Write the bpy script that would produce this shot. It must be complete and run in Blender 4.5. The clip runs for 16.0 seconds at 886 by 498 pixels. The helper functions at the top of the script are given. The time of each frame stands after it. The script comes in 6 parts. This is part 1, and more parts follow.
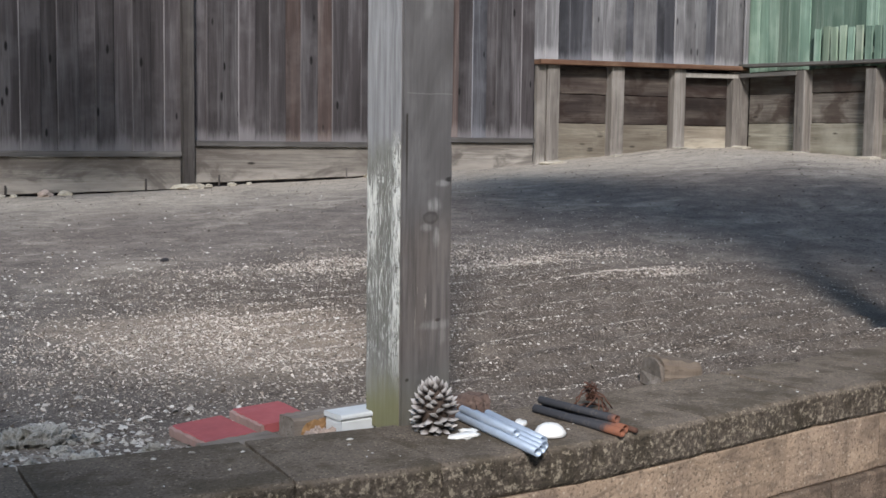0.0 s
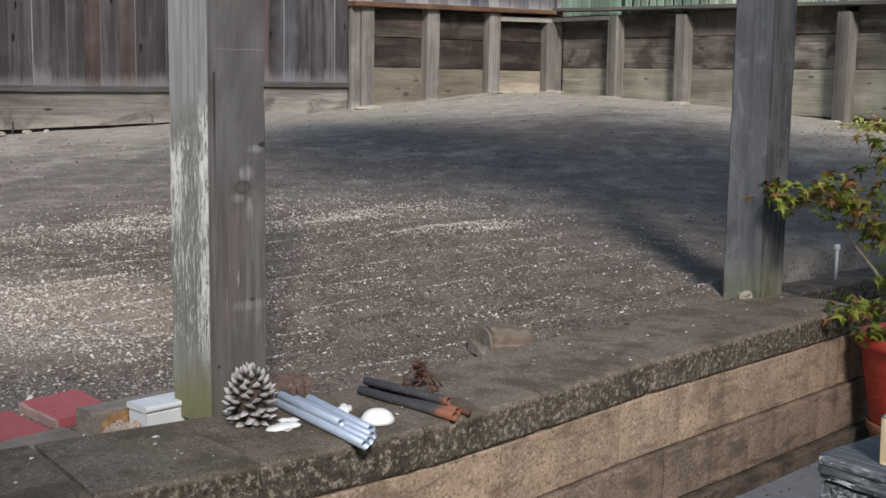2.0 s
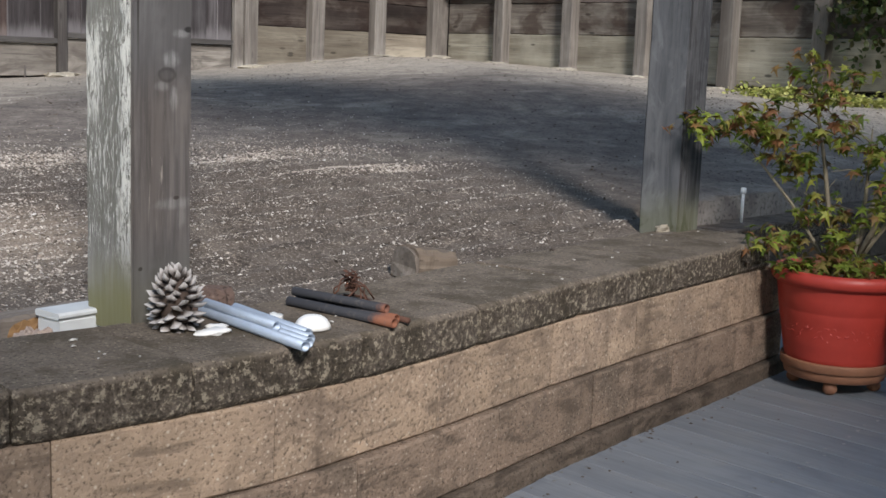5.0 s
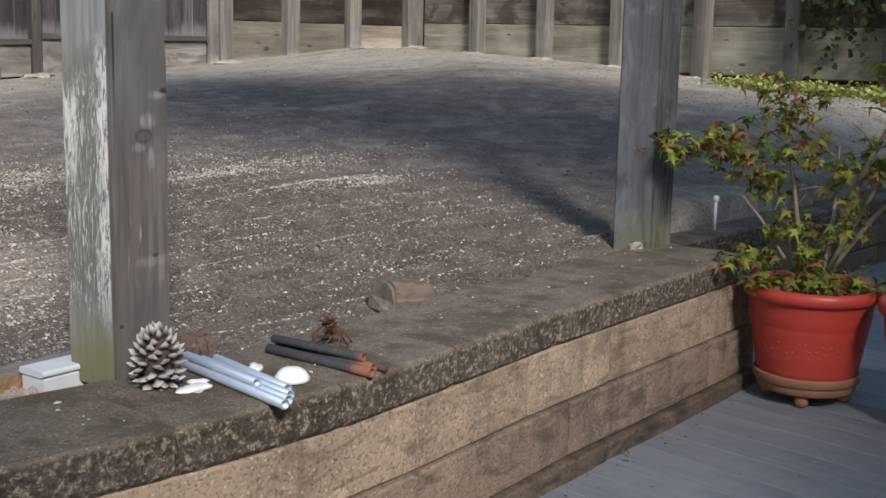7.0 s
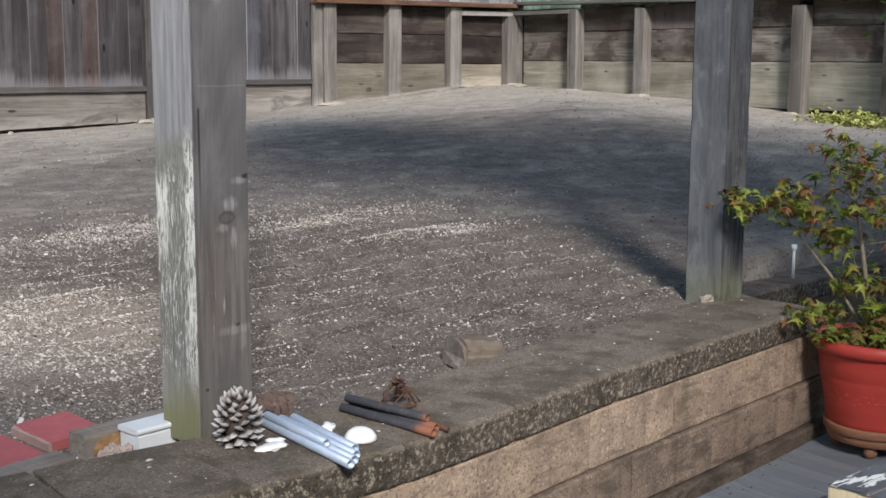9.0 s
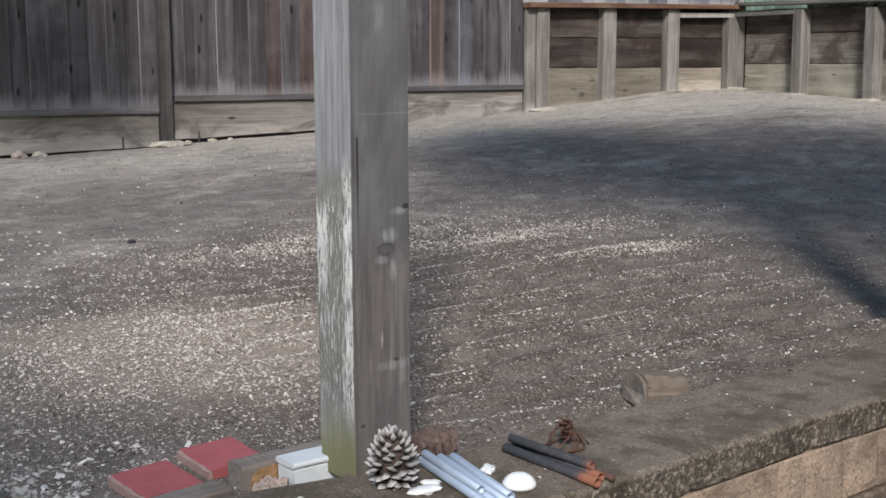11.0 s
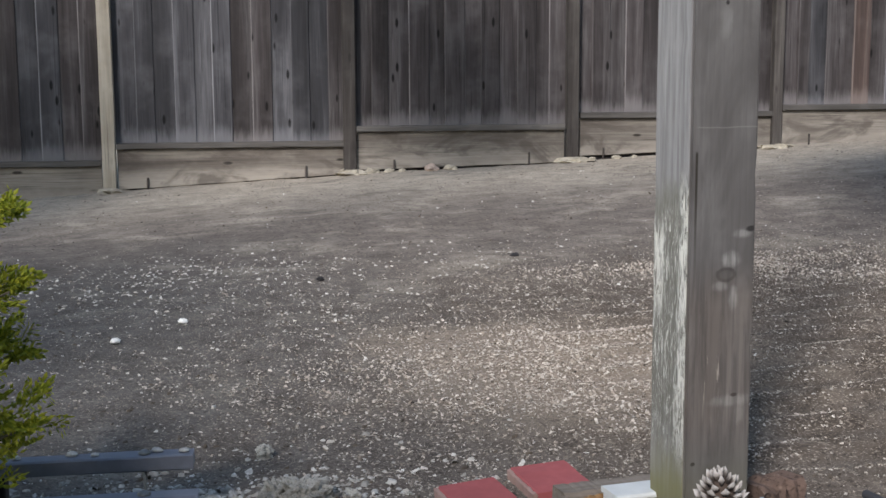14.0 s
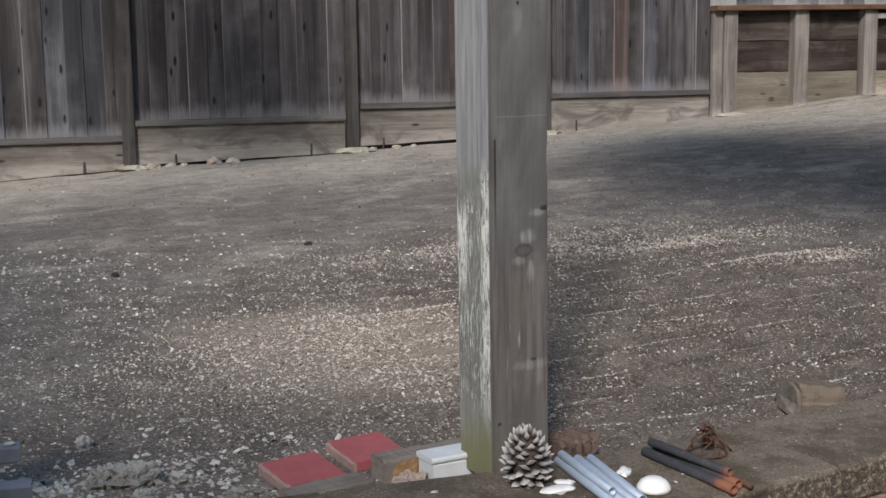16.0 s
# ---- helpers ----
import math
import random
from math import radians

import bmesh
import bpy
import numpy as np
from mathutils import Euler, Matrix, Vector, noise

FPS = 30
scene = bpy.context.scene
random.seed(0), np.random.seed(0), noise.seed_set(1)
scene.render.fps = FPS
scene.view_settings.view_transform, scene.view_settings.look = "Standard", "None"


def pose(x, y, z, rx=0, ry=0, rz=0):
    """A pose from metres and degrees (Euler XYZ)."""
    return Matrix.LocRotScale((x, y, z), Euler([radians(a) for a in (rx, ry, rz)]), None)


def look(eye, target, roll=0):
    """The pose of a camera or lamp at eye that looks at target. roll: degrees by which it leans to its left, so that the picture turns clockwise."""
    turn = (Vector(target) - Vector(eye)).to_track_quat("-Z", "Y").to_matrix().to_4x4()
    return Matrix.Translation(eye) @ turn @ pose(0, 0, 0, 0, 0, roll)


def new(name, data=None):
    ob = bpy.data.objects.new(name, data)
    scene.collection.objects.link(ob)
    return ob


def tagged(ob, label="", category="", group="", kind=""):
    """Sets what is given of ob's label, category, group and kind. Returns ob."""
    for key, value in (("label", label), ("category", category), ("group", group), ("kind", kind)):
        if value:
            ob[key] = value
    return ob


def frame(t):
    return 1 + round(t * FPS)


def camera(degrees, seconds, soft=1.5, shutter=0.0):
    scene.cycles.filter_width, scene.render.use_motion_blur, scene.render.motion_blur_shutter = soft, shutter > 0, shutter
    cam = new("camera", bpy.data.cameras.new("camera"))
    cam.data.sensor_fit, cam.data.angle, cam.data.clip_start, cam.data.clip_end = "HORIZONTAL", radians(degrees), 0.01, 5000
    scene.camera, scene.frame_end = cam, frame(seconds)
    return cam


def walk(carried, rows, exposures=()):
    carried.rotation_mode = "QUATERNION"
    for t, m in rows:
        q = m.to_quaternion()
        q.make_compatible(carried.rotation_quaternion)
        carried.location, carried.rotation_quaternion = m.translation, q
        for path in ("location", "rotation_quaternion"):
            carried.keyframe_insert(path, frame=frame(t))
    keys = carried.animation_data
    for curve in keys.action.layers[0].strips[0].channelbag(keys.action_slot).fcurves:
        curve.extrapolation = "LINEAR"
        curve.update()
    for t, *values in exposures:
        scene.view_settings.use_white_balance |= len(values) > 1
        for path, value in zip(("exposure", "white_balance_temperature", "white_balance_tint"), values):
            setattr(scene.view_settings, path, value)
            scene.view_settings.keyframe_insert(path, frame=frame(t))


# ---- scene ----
# ---- camera ----
cam = camera(40.0, 16.0, 1.6)
PATH = [
    (0, (-1.213, -2.439, 0.663), (-0.265, -0.688, 0.476), 0.7),
    (0.5, (-1.232, -2.391, 0.651), (-0.075, -0.769, 0.475), 0.3),
    (1, (-1.211, -2.295, 0.669), (0.127, -0.824, 0.459), 0.2),
    (1.5, (-1.212, -2.243, 0.709), (0.059, -0.734, 0.381), 1.6),
    (2, (-1.102, -2.232, 0.706), (0.096, -0.655, 0.426), 0.9),
    (2.5, (-1.074, -2.091, 0.651), (0.365, -0.733, 0.361), 0.2),
    (3, (-1.124, -1.976, 0.559), (0.345, -0.658, 0.235), -0.7),
    (3.5, (-1.135, -2.027, 0.483), (0.261, -0.622, 0.205), 2.0),
    (6, (-1.136, -2.068, 0.587), (0.213, -0.626, 0.267), 2.1),
    (6.5, (-1.141, -2.08, 0.635), (0.23, -0.664, 0.298), 2.5),
    (7, (-1.15, -2.085, 0.675), (0.227, -0.676, 0.333), 1.3),
    (7.5, (-1.164, -2.134, 0.696), (0.23, -0.75, 0.318), 1.1),
    (8, (-1.193, -2.203, 0.737), (0.194, -0.798, 0.417), 1.2),
    (10.5, (-1.182, -2.334, 0.856), (-0.194, -0.629, 0.515), -1.5),
    (11, (-1.007, -2.24, 0.861), (-0.064, -0.503, 0.555), -0.2),
    (11.5, (-0.852, -2.349, 0.864), (-0.106, -0.521, 0.547), 0.7),
    (12, (-0.774, -2.375, 0.865), (-0.155, -0.502, 0.538), -0.3),
    (12.5, (-0.79, -2.378, 0.86), (-0.362, -0.442, 0.6), -0.2),
    (13, (-0.794, -2.379, 0.85), (-0.436, -0.432, 0.566), -0.6),
    (13.5, (-0.782, -2.294, 0.831), (-0.444, -0.351, 0.497), -0.1),
    (14, (-0.799, -2.178, 0.843), (-0.501, -0.219, 0.57), -0.3),
    (14.5, (-0.753, -2.167, 0.84), (-0.603, -0.203, 0.491), 1.4),
    (15, (-0.718, -2.239, 0.871), (-0.595, -0.263, 0.589), 0.7),
    (15.5, (-0.756, -2.303, 0.87), (-0.41, -0.349, 0.619), 0.5),
    (16, (-0.915, -2.322, 0.852), (-0.262, -0.455, 0.561), -0.9),
]
walk(cam, [(t, look(eye, target, roll)) for t, eye, target, roll in PATH], ((0.0, 0.04, 6300, 10), (0.5, 0.0, 6350, 10), (1.0, -0.08, 6500, 10), (1.5, -0.10, 6450, 10), (2.5, 0.0, 6500, 10), (3.5, 0.03, 6500, 10), (6.0, -0.03, 6400, 10), (7.0, 0.0, 6450, 10), (8.0, 0.13, 6400, 10), (10.5, 0.10, 6280, 10), (12.0, 0.02, 6300, 10), (13.5, 0.02, 6450, 10), (14.5, -0.08, 6500, 10), (15.5, -0.15, 6500, 10), (16.0, -0.17, 6500, 10)))

# ---- light ----
SUN_ELEV, SUN_AZ = 35.0, 209.0          # degrees; the sun stands behind the viewer, a little to the left
world = bpy.data.worlds.new("world")
scene.world = world
world.use_nodes = True
sky = world.node_tree.nodes.new("ShaderNodeTexSky")
sky.sky_type, sky.sun_disc = "NISHITA", False
sky.sun_elevation, sky.sun_rotation = radians(SUN_ELEV), radians(SUN_AZ)
sky.air_density, sky.dust_density = 1.5, 0.5
back = world.node_tree.nodes["Background"]
back.inputs[1].default_value = 0.18
world.node_tree.links.new(sky.outputs[0], back.inputs[0])
lamp = bpy.data.lights.new("sun", "SUN")
lamp.energy, lamp.angle, lamp.color = 4.95, radians(10.5), (1.0, 0.95, 0.91)
sun = new("sun", lamp)
a, e = radians(SUN_AZ), radians(SUN_ELEV)
sun.matrix_world = look(Vector((math.sin(a) * math.cos(e), math.cos(a) * math.cos(e), math.sin(e))) * 20, (0, 0, 0))
scene.view_settings.exposure = 0.0

# ---- materials ----


class Nodes:
    """A small helper to write node trees in few lines."""

    def __init__(self, name, rough=0.8, metal=0.0, spec=0.3):
        self.m = bpy.data.materials.new(name)
        self.m.use_nodes = True
        self.t = self.m.node_tree
        self.b = self.t.nodes["Principled BSDF"]
        self.b.inputs["Roughness"].default_value = rough
        self.b.inputs["Metallic"].default_value = metal
        self.b.inputs["Specular IOR Level"].default_value = spec
        self.co = self.t.nodes.new("ShaderNodeTexCoord").outputs["Object"]

    def put(self, socket, value):
        if hasattr(value, "is_linked"):
            self.t.links.new(value, socket)
        elif isinstance(value, (tuple, list)) and len(value) == 3 and socket.type == "RGBA":
            socket.default_value = (*value, 1)
        else:
            socket.default_value = value

    def shifted(self, by):
        """Object coordinates, moved for each object by its random number."""
        info = self.t.nodes.new("ShaderNodeObjectInfo").outputs["Random"]
        v = self.t.nodes.new("ShaderNodeVectorMath")
        v.operation = "SCALE"
        v.inputs[0].default_value = (by, by * 0.7, by * 1.3)
        self.put(v.inputs["Scale"], info)
        w = self.t.nodes.new("ShaderNodeVectorMath")
        self.put(w.inputs[0], self.co)
        self.put(w.inputs[1], v.outputs[0])
        return w.outputs[0]

    def random(self):
        return self.t.nodes.new("ShaderNodeObjectInfo").outputs["Random"]

    def island(self):
        return self.t.nodes.new("ShaderNodeNewGeometry").outputs["Random Per Island"]

    def scaled(self, vec, s, loc=(0, 0, 0)):
        n = self.t.nodes.new("ShaderNodeMapping")
        self.put(n.inputs["Vector"], vec)
        n.inputs["Scale"].default_value, n.inputs["Location"].default_value = s, loc
        return n.outputs[0]

    def noise(self, vec, scale, detail=4.0, rough=0.55, warp=0.0):
        n = self.t.nodes.new("ShaderNodeTexNoise")
        self.put(n.inputs["Vector"], vec)
        for k, v in (("Scale", scale), ("Detail", detail), ("Roughness", rough), ("Distortion", warp)):
            n.inputs[k].default_value = v
        return n.outputs["Fac"]

    def voronoi(self, vec, scale, out="Distance", feature="F1"):
        n = self.t.nodes.new("ShaderNodeTexVoronoi")
        n.feature = feature
        self.put(n.inputs["Vector"], vec)
        n.inputs["Scale"].default_value = scale
        return n.outputs[out]

    def ramp(self, fac, *stops):
        n = self.t.nodes.new("ShaderNodeValToRGB")
        self.put(n.inputs[0], fac)
        el = n.color_ramp.elements
        for i, (p, c) in enumerate(stops):
            it = el[i] if i < 2 else el.new(p)
            it.position = p
            it.color = (*c, 1) if isinstance(c, tuple) else (c, c, c, 1)
        return n.outputs[0]

    def step(self, fac, lo, hi, a=0.0, b=1.0):
        n = self.t.nodes.new("ShaderNodeMapRange")
        n.interpolation_type = "SMOOTHSTEP"
        for i, v in enumerate((fac, lo, hi, a, b)):
            self.put(n.inputs[i], v)
        return n.outputs[0]

    def mix(self, fac, a, b, kind="MIX"):
        n = self.t.nodes.new("ShaderNodeMix")
        n.data_type, n.blend_type = "RGBA", kind
        self.put(n.inputs[0], fac)
        self.put(n.inputs[6], a)
        self.put(n.inputs[7], b)
        return n.outputs[2]

    def math(self, op, a, b=0.0):
        n = self.t.nodes.new("ShaderNodeMath")
        n.operation = op
        self.put(n.inputs[0], a)
        self.put(n.inputs[1], b)
        return n.outputs[0]

    def axis(self, i, vec=None):
        n = self.t.nodes.new("ShaderNodeSeparateXYZ")
        self.put(n.inputs[0], vec or self.co)
        return n.outputs[i]

    def bump(self, height, strength=0.4, dist=0.01):
        n = self.t.nodes.new("ShaderNodeBump")
        n.inputs["Strength"].default_value, n.inputs["Distance"].default_value = strength, dist
        self.put(n.inputs["Height"], height)
        if self.b.inputs["Normal"].is_linked:
            self.t.links.new(self.b.inputs["Normal"].links[0].from_socket, n.inputs["Normal"])
        self.t.links.new(n.outputs[0], self.b.inputs["Normal"])

    def done(self, colour=None, rough=None):
        if colour is not None:
            self.put(self.b.inputs["Base Color"], colour)
        if rough is not None:
            self.put(self.b.inputs["Roughness"], rough)
        return self.m


def weathered(name, dark, mid, light, along="z", knots=0.5, vary=0.35, rough=0.85, edge=0.0, foot=0.0, soot=0.0, damp=0.0):
    """Grey weathered timber with streaks along one axis, cracks and knots."""
    g = Nodes(name, rough, spec=0.2)
    v = g.shifted(37.0)
    s = {"x": (1.3, 30, 30), "y": (30, 1.3, 30), "z": (30, 30, 1.3)}[along]
    s2 = {"x": (0.5, 7, 7), "y": (7, 0.5, 7), "z": (7, 7, 0.5)}[along]
    k = {"x": (1.6, 5, 5), "y": (5, 1.6, 5), "z": (5, 5, 1.6)}[along]
    fine = g.noise(g.scaled(v, s), 2.2, 6, 0.65, 0.3)
    broad = g.noise(g.scaled(v, s2), 1.2, 3, 0.5, 0.6)
    blotch = g.noise(v, 2.6, 4, 0.6)
    c = g.ramp(broad, (0.28, dark), (0.5, mid), (0.72, light))
    c = g.mix(g.step(fine, 0.35, 0.7), g.mix(0.55, c, dark), c)
    c = g.mix(g.step(blotch, 0.45, 0.75, 0, 0.45), c, light)
    tone = g.ramp(g.random(), (0.0, 1 - vary), (1.0, 1 + vary * 0.6))
    c = g.mix(1.0, c, tone, "MULTIPLY")
    knot = g.voronoi(g.scaled(v, k), 1.9)
    ring = g.step(knot, 0.07, 0.15, knots, 0.0)
    c = g.mix(ring, c, tuple(x * 0.22 for x in dark))
    crack = g.step(g.noise(g.scaled(v, tuple(x * 1.8 if x > 2 else x * 0.5 for x in s)), 2.0, 2), 0.62, 0.70)
    c = g.mix(g.math("MULTIPLY", crack, 0.55), c, tuple(x * 0.35 for x in dark))
    if soot:
        rot = g.noise(g.scaled(v, tuple(0.6 if x < 2 else 1.0 for x in s)), 4.5, 4, 0.6, 0.5)
        c = g.mix(g.step(rot, 0.46, 0.62, 0.0, soot), c, (dark[0] * 0.75, dark[1] * 0.6, dark[2] * 0.55))
    if edge:
        # one worn pale arris, and splashed, bleached wood near the lower end
        worn = g.step(g.math("ADD", g.axis(0), g.math("MULTIPLY", broad, 0.012)), 0.006, 0.017, edge, 0.0)
        c = g.mix(g.math("MULTIPLY", worn, g.step(g.random(), 0.2, 0.7, 0.25, 1.0)), c, tuple(min(x * 1.9, 0.6) for x in light))
    if foot:
        # rain-splashed, bleached wood at the lower end, higher on some boards
        low = g.math("ADD", g.axis(2), g.math("MULTIPLY", g.math("SUBTRACT", g.noise(g.scaled(v, (24, 24, 2.5) if along == "z" else (2.5, 2.5, 9)), 1.6, 4, 0.65), 0.5), 0.15))
        low = g.math("SUBTRACT", low, g.math("MULTIPLY", g.random(), 0.07))
        c = g.mix(g.step(low, -0.03, 0.11, foot, 0.0), c, tuple(min(x * 1.45, 0.6) for x in light))
    if damp:
        # old water stains with soft borders
        wet = g.noise(g.scaled(v, (0.8, 0.8, 1.6)), 2.4, 5, 0.65, 0.8)
        c = g.mix(g.step(wet, 0.47, 0.62, 0.0, damp), c, dark)
    g.bump(fine, 0.5, 0.004)
    g.bump(crack, -0.5, 0.004)
    return g.done(c)


def stone(name, base, stain, pale, grit=60.0, speck=0.35, streaks=0.0, rugged=False, pitted=0.0):
    """Concrete block or stone with aggregate grit, stains and pale specks."""
    g = Nodes(name, 0.92, spec=0.15)
    v = g.shifted(23.0)
    big = g.noise(v, 5.0, 5, 0.6)
    mid = g.noise(v, 19.0, 4, 0.6)
    pits = g.voronoi(v, grit)
    c = g.mix(g.step(big, 0.38, 0.68), base, stain)
    c = g.mix(g.step(mid, 0.5, 0.75, 0, 0.6), c, tuple(x * 1.35 for x in base))
    grain = g.noise(v, grit * 1.6, 2, 0.7)
    c = g.mix(g.step(grain, 0.30, 0.48, 0.75, 0.0), c, tuple(x * 0.3 for x in stain))
    c = g.mix(g.step(grain, 0.62, 0.74, 0.0, speck), c, pale)
    bits = g.voronoi(v, grit * 0.75)
    c = g.mix(g.step(bits, 0.10, 0.22, speck, 0.0), c, pale)
    c = g.mix(1.0, c, g.ramp(g.random(), (0, 0.9), (1, 1.06)), "MULTIPLY")
    smear = g.noise(g.scaled(v, (2.2, 2.2, 9)), 2.6, 4, 0.65, 0.8)
    c = g.mix(g.step(smear, 0.5, 0.66, 0.0, 0.15 if rugged else 0.7), c, tuple(x * 0.55 for x in stain))
    if streaks:
        run = g.noise(g.scaled(v, (9, 9, 0.7)), 1.6, 3, 0.5)
        c = g.mix(g.step(run, 0.55, 0.7, 0, streaks), c, tuple(x * 0.28 for x in stain))
    if rugged:
        # the split front: dark hollows, pale proud grit
        front = g.step(g.axis(2), -0.016, -0.005, 1.0, 0.0)
        pock = g.noise(v, 72.0, 5, 0.75)
        moss = g.noise(v, 9.0, 5, 0.65)
        c = g.mix(g.step(moss, 0.48, 0.62, 0.0, 0.55), c, tuple(x * q for x, q in zip(stain, (0.5, 0.5, 0.42))))
        c = g.mix(g.math("MULTIPLY", front, g.step(pock, 0.36, 0.5, 0.7, 0.0)), c, tuple(x * 0.36 for x in stain))
        c = g.mix(g.math("MULTIPLY", front, g.step(pock, 0.53, 0.60, 0.0, 0.9)), c, pale)
        g.bump(g.math("MULTIPLY", pock, front), 1.0, 0.02)
    if pitted:
        g.bump(g.noise(v, 55.0, 5, 0.75), pitted, 0.012)
    g.bump(big, 0.3, 0.02)
    g.bump(grain, 0.3 if rugged else 0.6, 0.004)
    g.bump(pits, 0.3, 0.005)
    return g.done(c)


def plain(name, colour, rough=0.6, metal=0.0, grain=40.0, amount=0.25, spec=0.3, bump=0.15):
    """A simple surface with fine unevenness and faint dirt."""
    g = Nodes(name, rough, metal, spec)
    v = g.shifted(11.0)
    n, w = g.noise(v, grain, 4, 0.6), g.noise(v, grain * 0.13, 3, 0.6)
    c = g.mix(g.step(n, 0.3, 0.75, amount, 0.0), colour, tuple(x * 0.55 for x in colour))
    c = g.mix(g.step(w, 0.45, 0.75, 0.0, amount), c, tuple(x * 0.5 + 0.02 for x in colour))
    if bump:
        g.bump(n, bump, 0.003)
    return g.done(c, g.step(w, 0.2, 0.8, max(rough - 0.12, 0.05), min(rough + 0.12, 1.0)))


def foliage(name, *colours, rough=0.55):
    """Leaves whose colour changes from leaf to leaf; a little light passes through."""
    g = Nodes(name, rough, spec=0.3)
    r = g.island()
    c = g.ramp(r, *[(i / (len(colours) - 1), col) for i, col in enumerate(colours)])
    c = g.mix(g.step(g.noise(g.co, 30, 3), 0.4, 0.7, 0, 0.35), c, tuple(x * 0.5 for x in colours[0]))
    g.b.inputs["Transmission Weight"].default_value = 0.0
    tr = g.t.nodes.new("ShaderNodeBsdfTranslucent")
    g.put(tr.inputs["Color"], c)
    mx = g.t.nodes.new("ShaderNodeMixShader")
    mx.inputs[0].default_value = 0.3
    out = g.t.nodes["Material Output"]
    g.t.links.new(g.b.outputs[0], mx.inputs[1])
    g.t.links.new(tr.outputs[0], mx.inputs[2])
    g.t.links.new(mx.outputs[0], out.inputs["Surface"])
    return g.done(c)


def soil_material():
    """Trodden yard soil: dusty grey-brown, pale dust by the fences; shade zones and a sun patch put into the colour."""
    g = Nodes("soil", 0.95, spec=0.1)
    v = g.co
    big = g.noise(v, 1.1, 5, 0.6, 0.4)
    mid = g.noise(v, 7.0, 5, 0.65)
    fine = g.noise(v, 55.0, 4, 0.7)
    warp = g.math("MULTIPLY", g.math("SUBTRACT", big, 0.5), 1.6)
    x = g.math("ADD", g.axis(0), warp)
    y = g.math("ADD", g.axis(1), g.math("MULTIPLY", warp, -0.6))

    def blob(cx, cy, rx, ry, soft):
        dx = g.math("DIVIDE", g.math("SUBTRACT", x, cx), rx)
        dy = g.math("DIVIDE", g.math("SUBTRACT", y, cy), ry)
        r = g.math("SQRT", g.math("ADD", g.math("MULTIPLY", dx, dx), g.math("MULTIPLY", dy, dy)))
        return g.step(r, 1.0 - soft, 1.0 + soft, 1.0, 0.0)

    c = g.ramp(mid, (0.25, (0.105, 0.088, 0.077)), (0.5, (0.160, 0.136, 0.119)), (0.78, (0.23, 0.198, 0.174)))
    dust = g.ramp(mid, (0.25, (0.27, 0.235, 0.195)), (0.7, (0.44, 0.39, 0.325)))
    c = g.mix(g.step(y, 4.3, 6.6, 0.0, 0.85), c, dust)
    c = g.mix(g.step(x, 4.8, 7.0, 0.0, 0.85), c, dust)
    patch = g.noise(g.scaled(v, (1.0, 1.35, 1.0)), 1.9, 5, 0.65, 0.4)
    c = g.mix(g.step(patch, 0.5, 0.66, 0.0, 0.55), c, dust)
    c = g.mix(g.step(patch, 0.30, 0.44, 0.5, 0.0), c, (0.07, 0.062, 0.056))
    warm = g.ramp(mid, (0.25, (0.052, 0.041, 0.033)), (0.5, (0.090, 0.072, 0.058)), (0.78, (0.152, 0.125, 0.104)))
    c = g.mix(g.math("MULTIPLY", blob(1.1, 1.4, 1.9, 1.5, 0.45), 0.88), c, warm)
    # warm sunlit patch painted into the soil colour
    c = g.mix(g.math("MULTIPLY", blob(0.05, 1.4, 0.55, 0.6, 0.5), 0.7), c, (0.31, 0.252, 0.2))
    # the right-hand tree shade, tinted faintly into the soil
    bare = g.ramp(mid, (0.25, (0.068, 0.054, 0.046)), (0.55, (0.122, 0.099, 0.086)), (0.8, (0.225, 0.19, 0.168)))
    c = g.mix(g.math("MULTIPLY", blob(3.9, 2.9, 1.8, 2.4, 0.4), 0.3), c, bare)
    # cooler, darker soil at the left: shade put into the colour
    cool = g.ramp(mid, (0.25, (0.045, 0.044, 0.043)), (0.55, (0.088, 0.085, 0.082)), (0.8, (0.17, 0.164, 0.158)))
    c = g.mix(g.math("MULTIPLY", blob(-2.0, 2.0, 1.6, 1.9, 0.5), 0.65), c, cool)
    c = g.mix(g.step(fine, 0.34, 0.5, 0.6, 0.0), c, tuple((0.025, 0.02, 0.018)))
    c = g.mix(g.step(fine, 0.62, 0.75, 0.0, 0.35), c, (0.34, 0.29, 0.23))
    # crumbled litter between the loose chips
    crumb, straw = g.noise(v, 170.0, 2, 0.6), g.noise(g.scaled(v, (1.0, 1.7, 1.0)), 120.0, 2, 0.6)
    littered = blob(0.4, 1.6, 2.3, 1.9, 0.4)
    c = g.mix(g.math("MULTIPLY", g.step(crumb, 0.32, 0.42, 0.7, 0.0), littered), c, (0.03, 0.024, 0.02))
    c = g.mix(g.math("MULTIPLY", g.step(straw, 0.58, 0.64, 0.0, 0.75), littered), c, (0.36, 0.31, 0.26))
    g.bump(straw, 0.3, 0.004)
    g.bump(mid, 0.25, 0.02)
    g.bump(fine, 0.5, 0.006)
    return g.done(c)


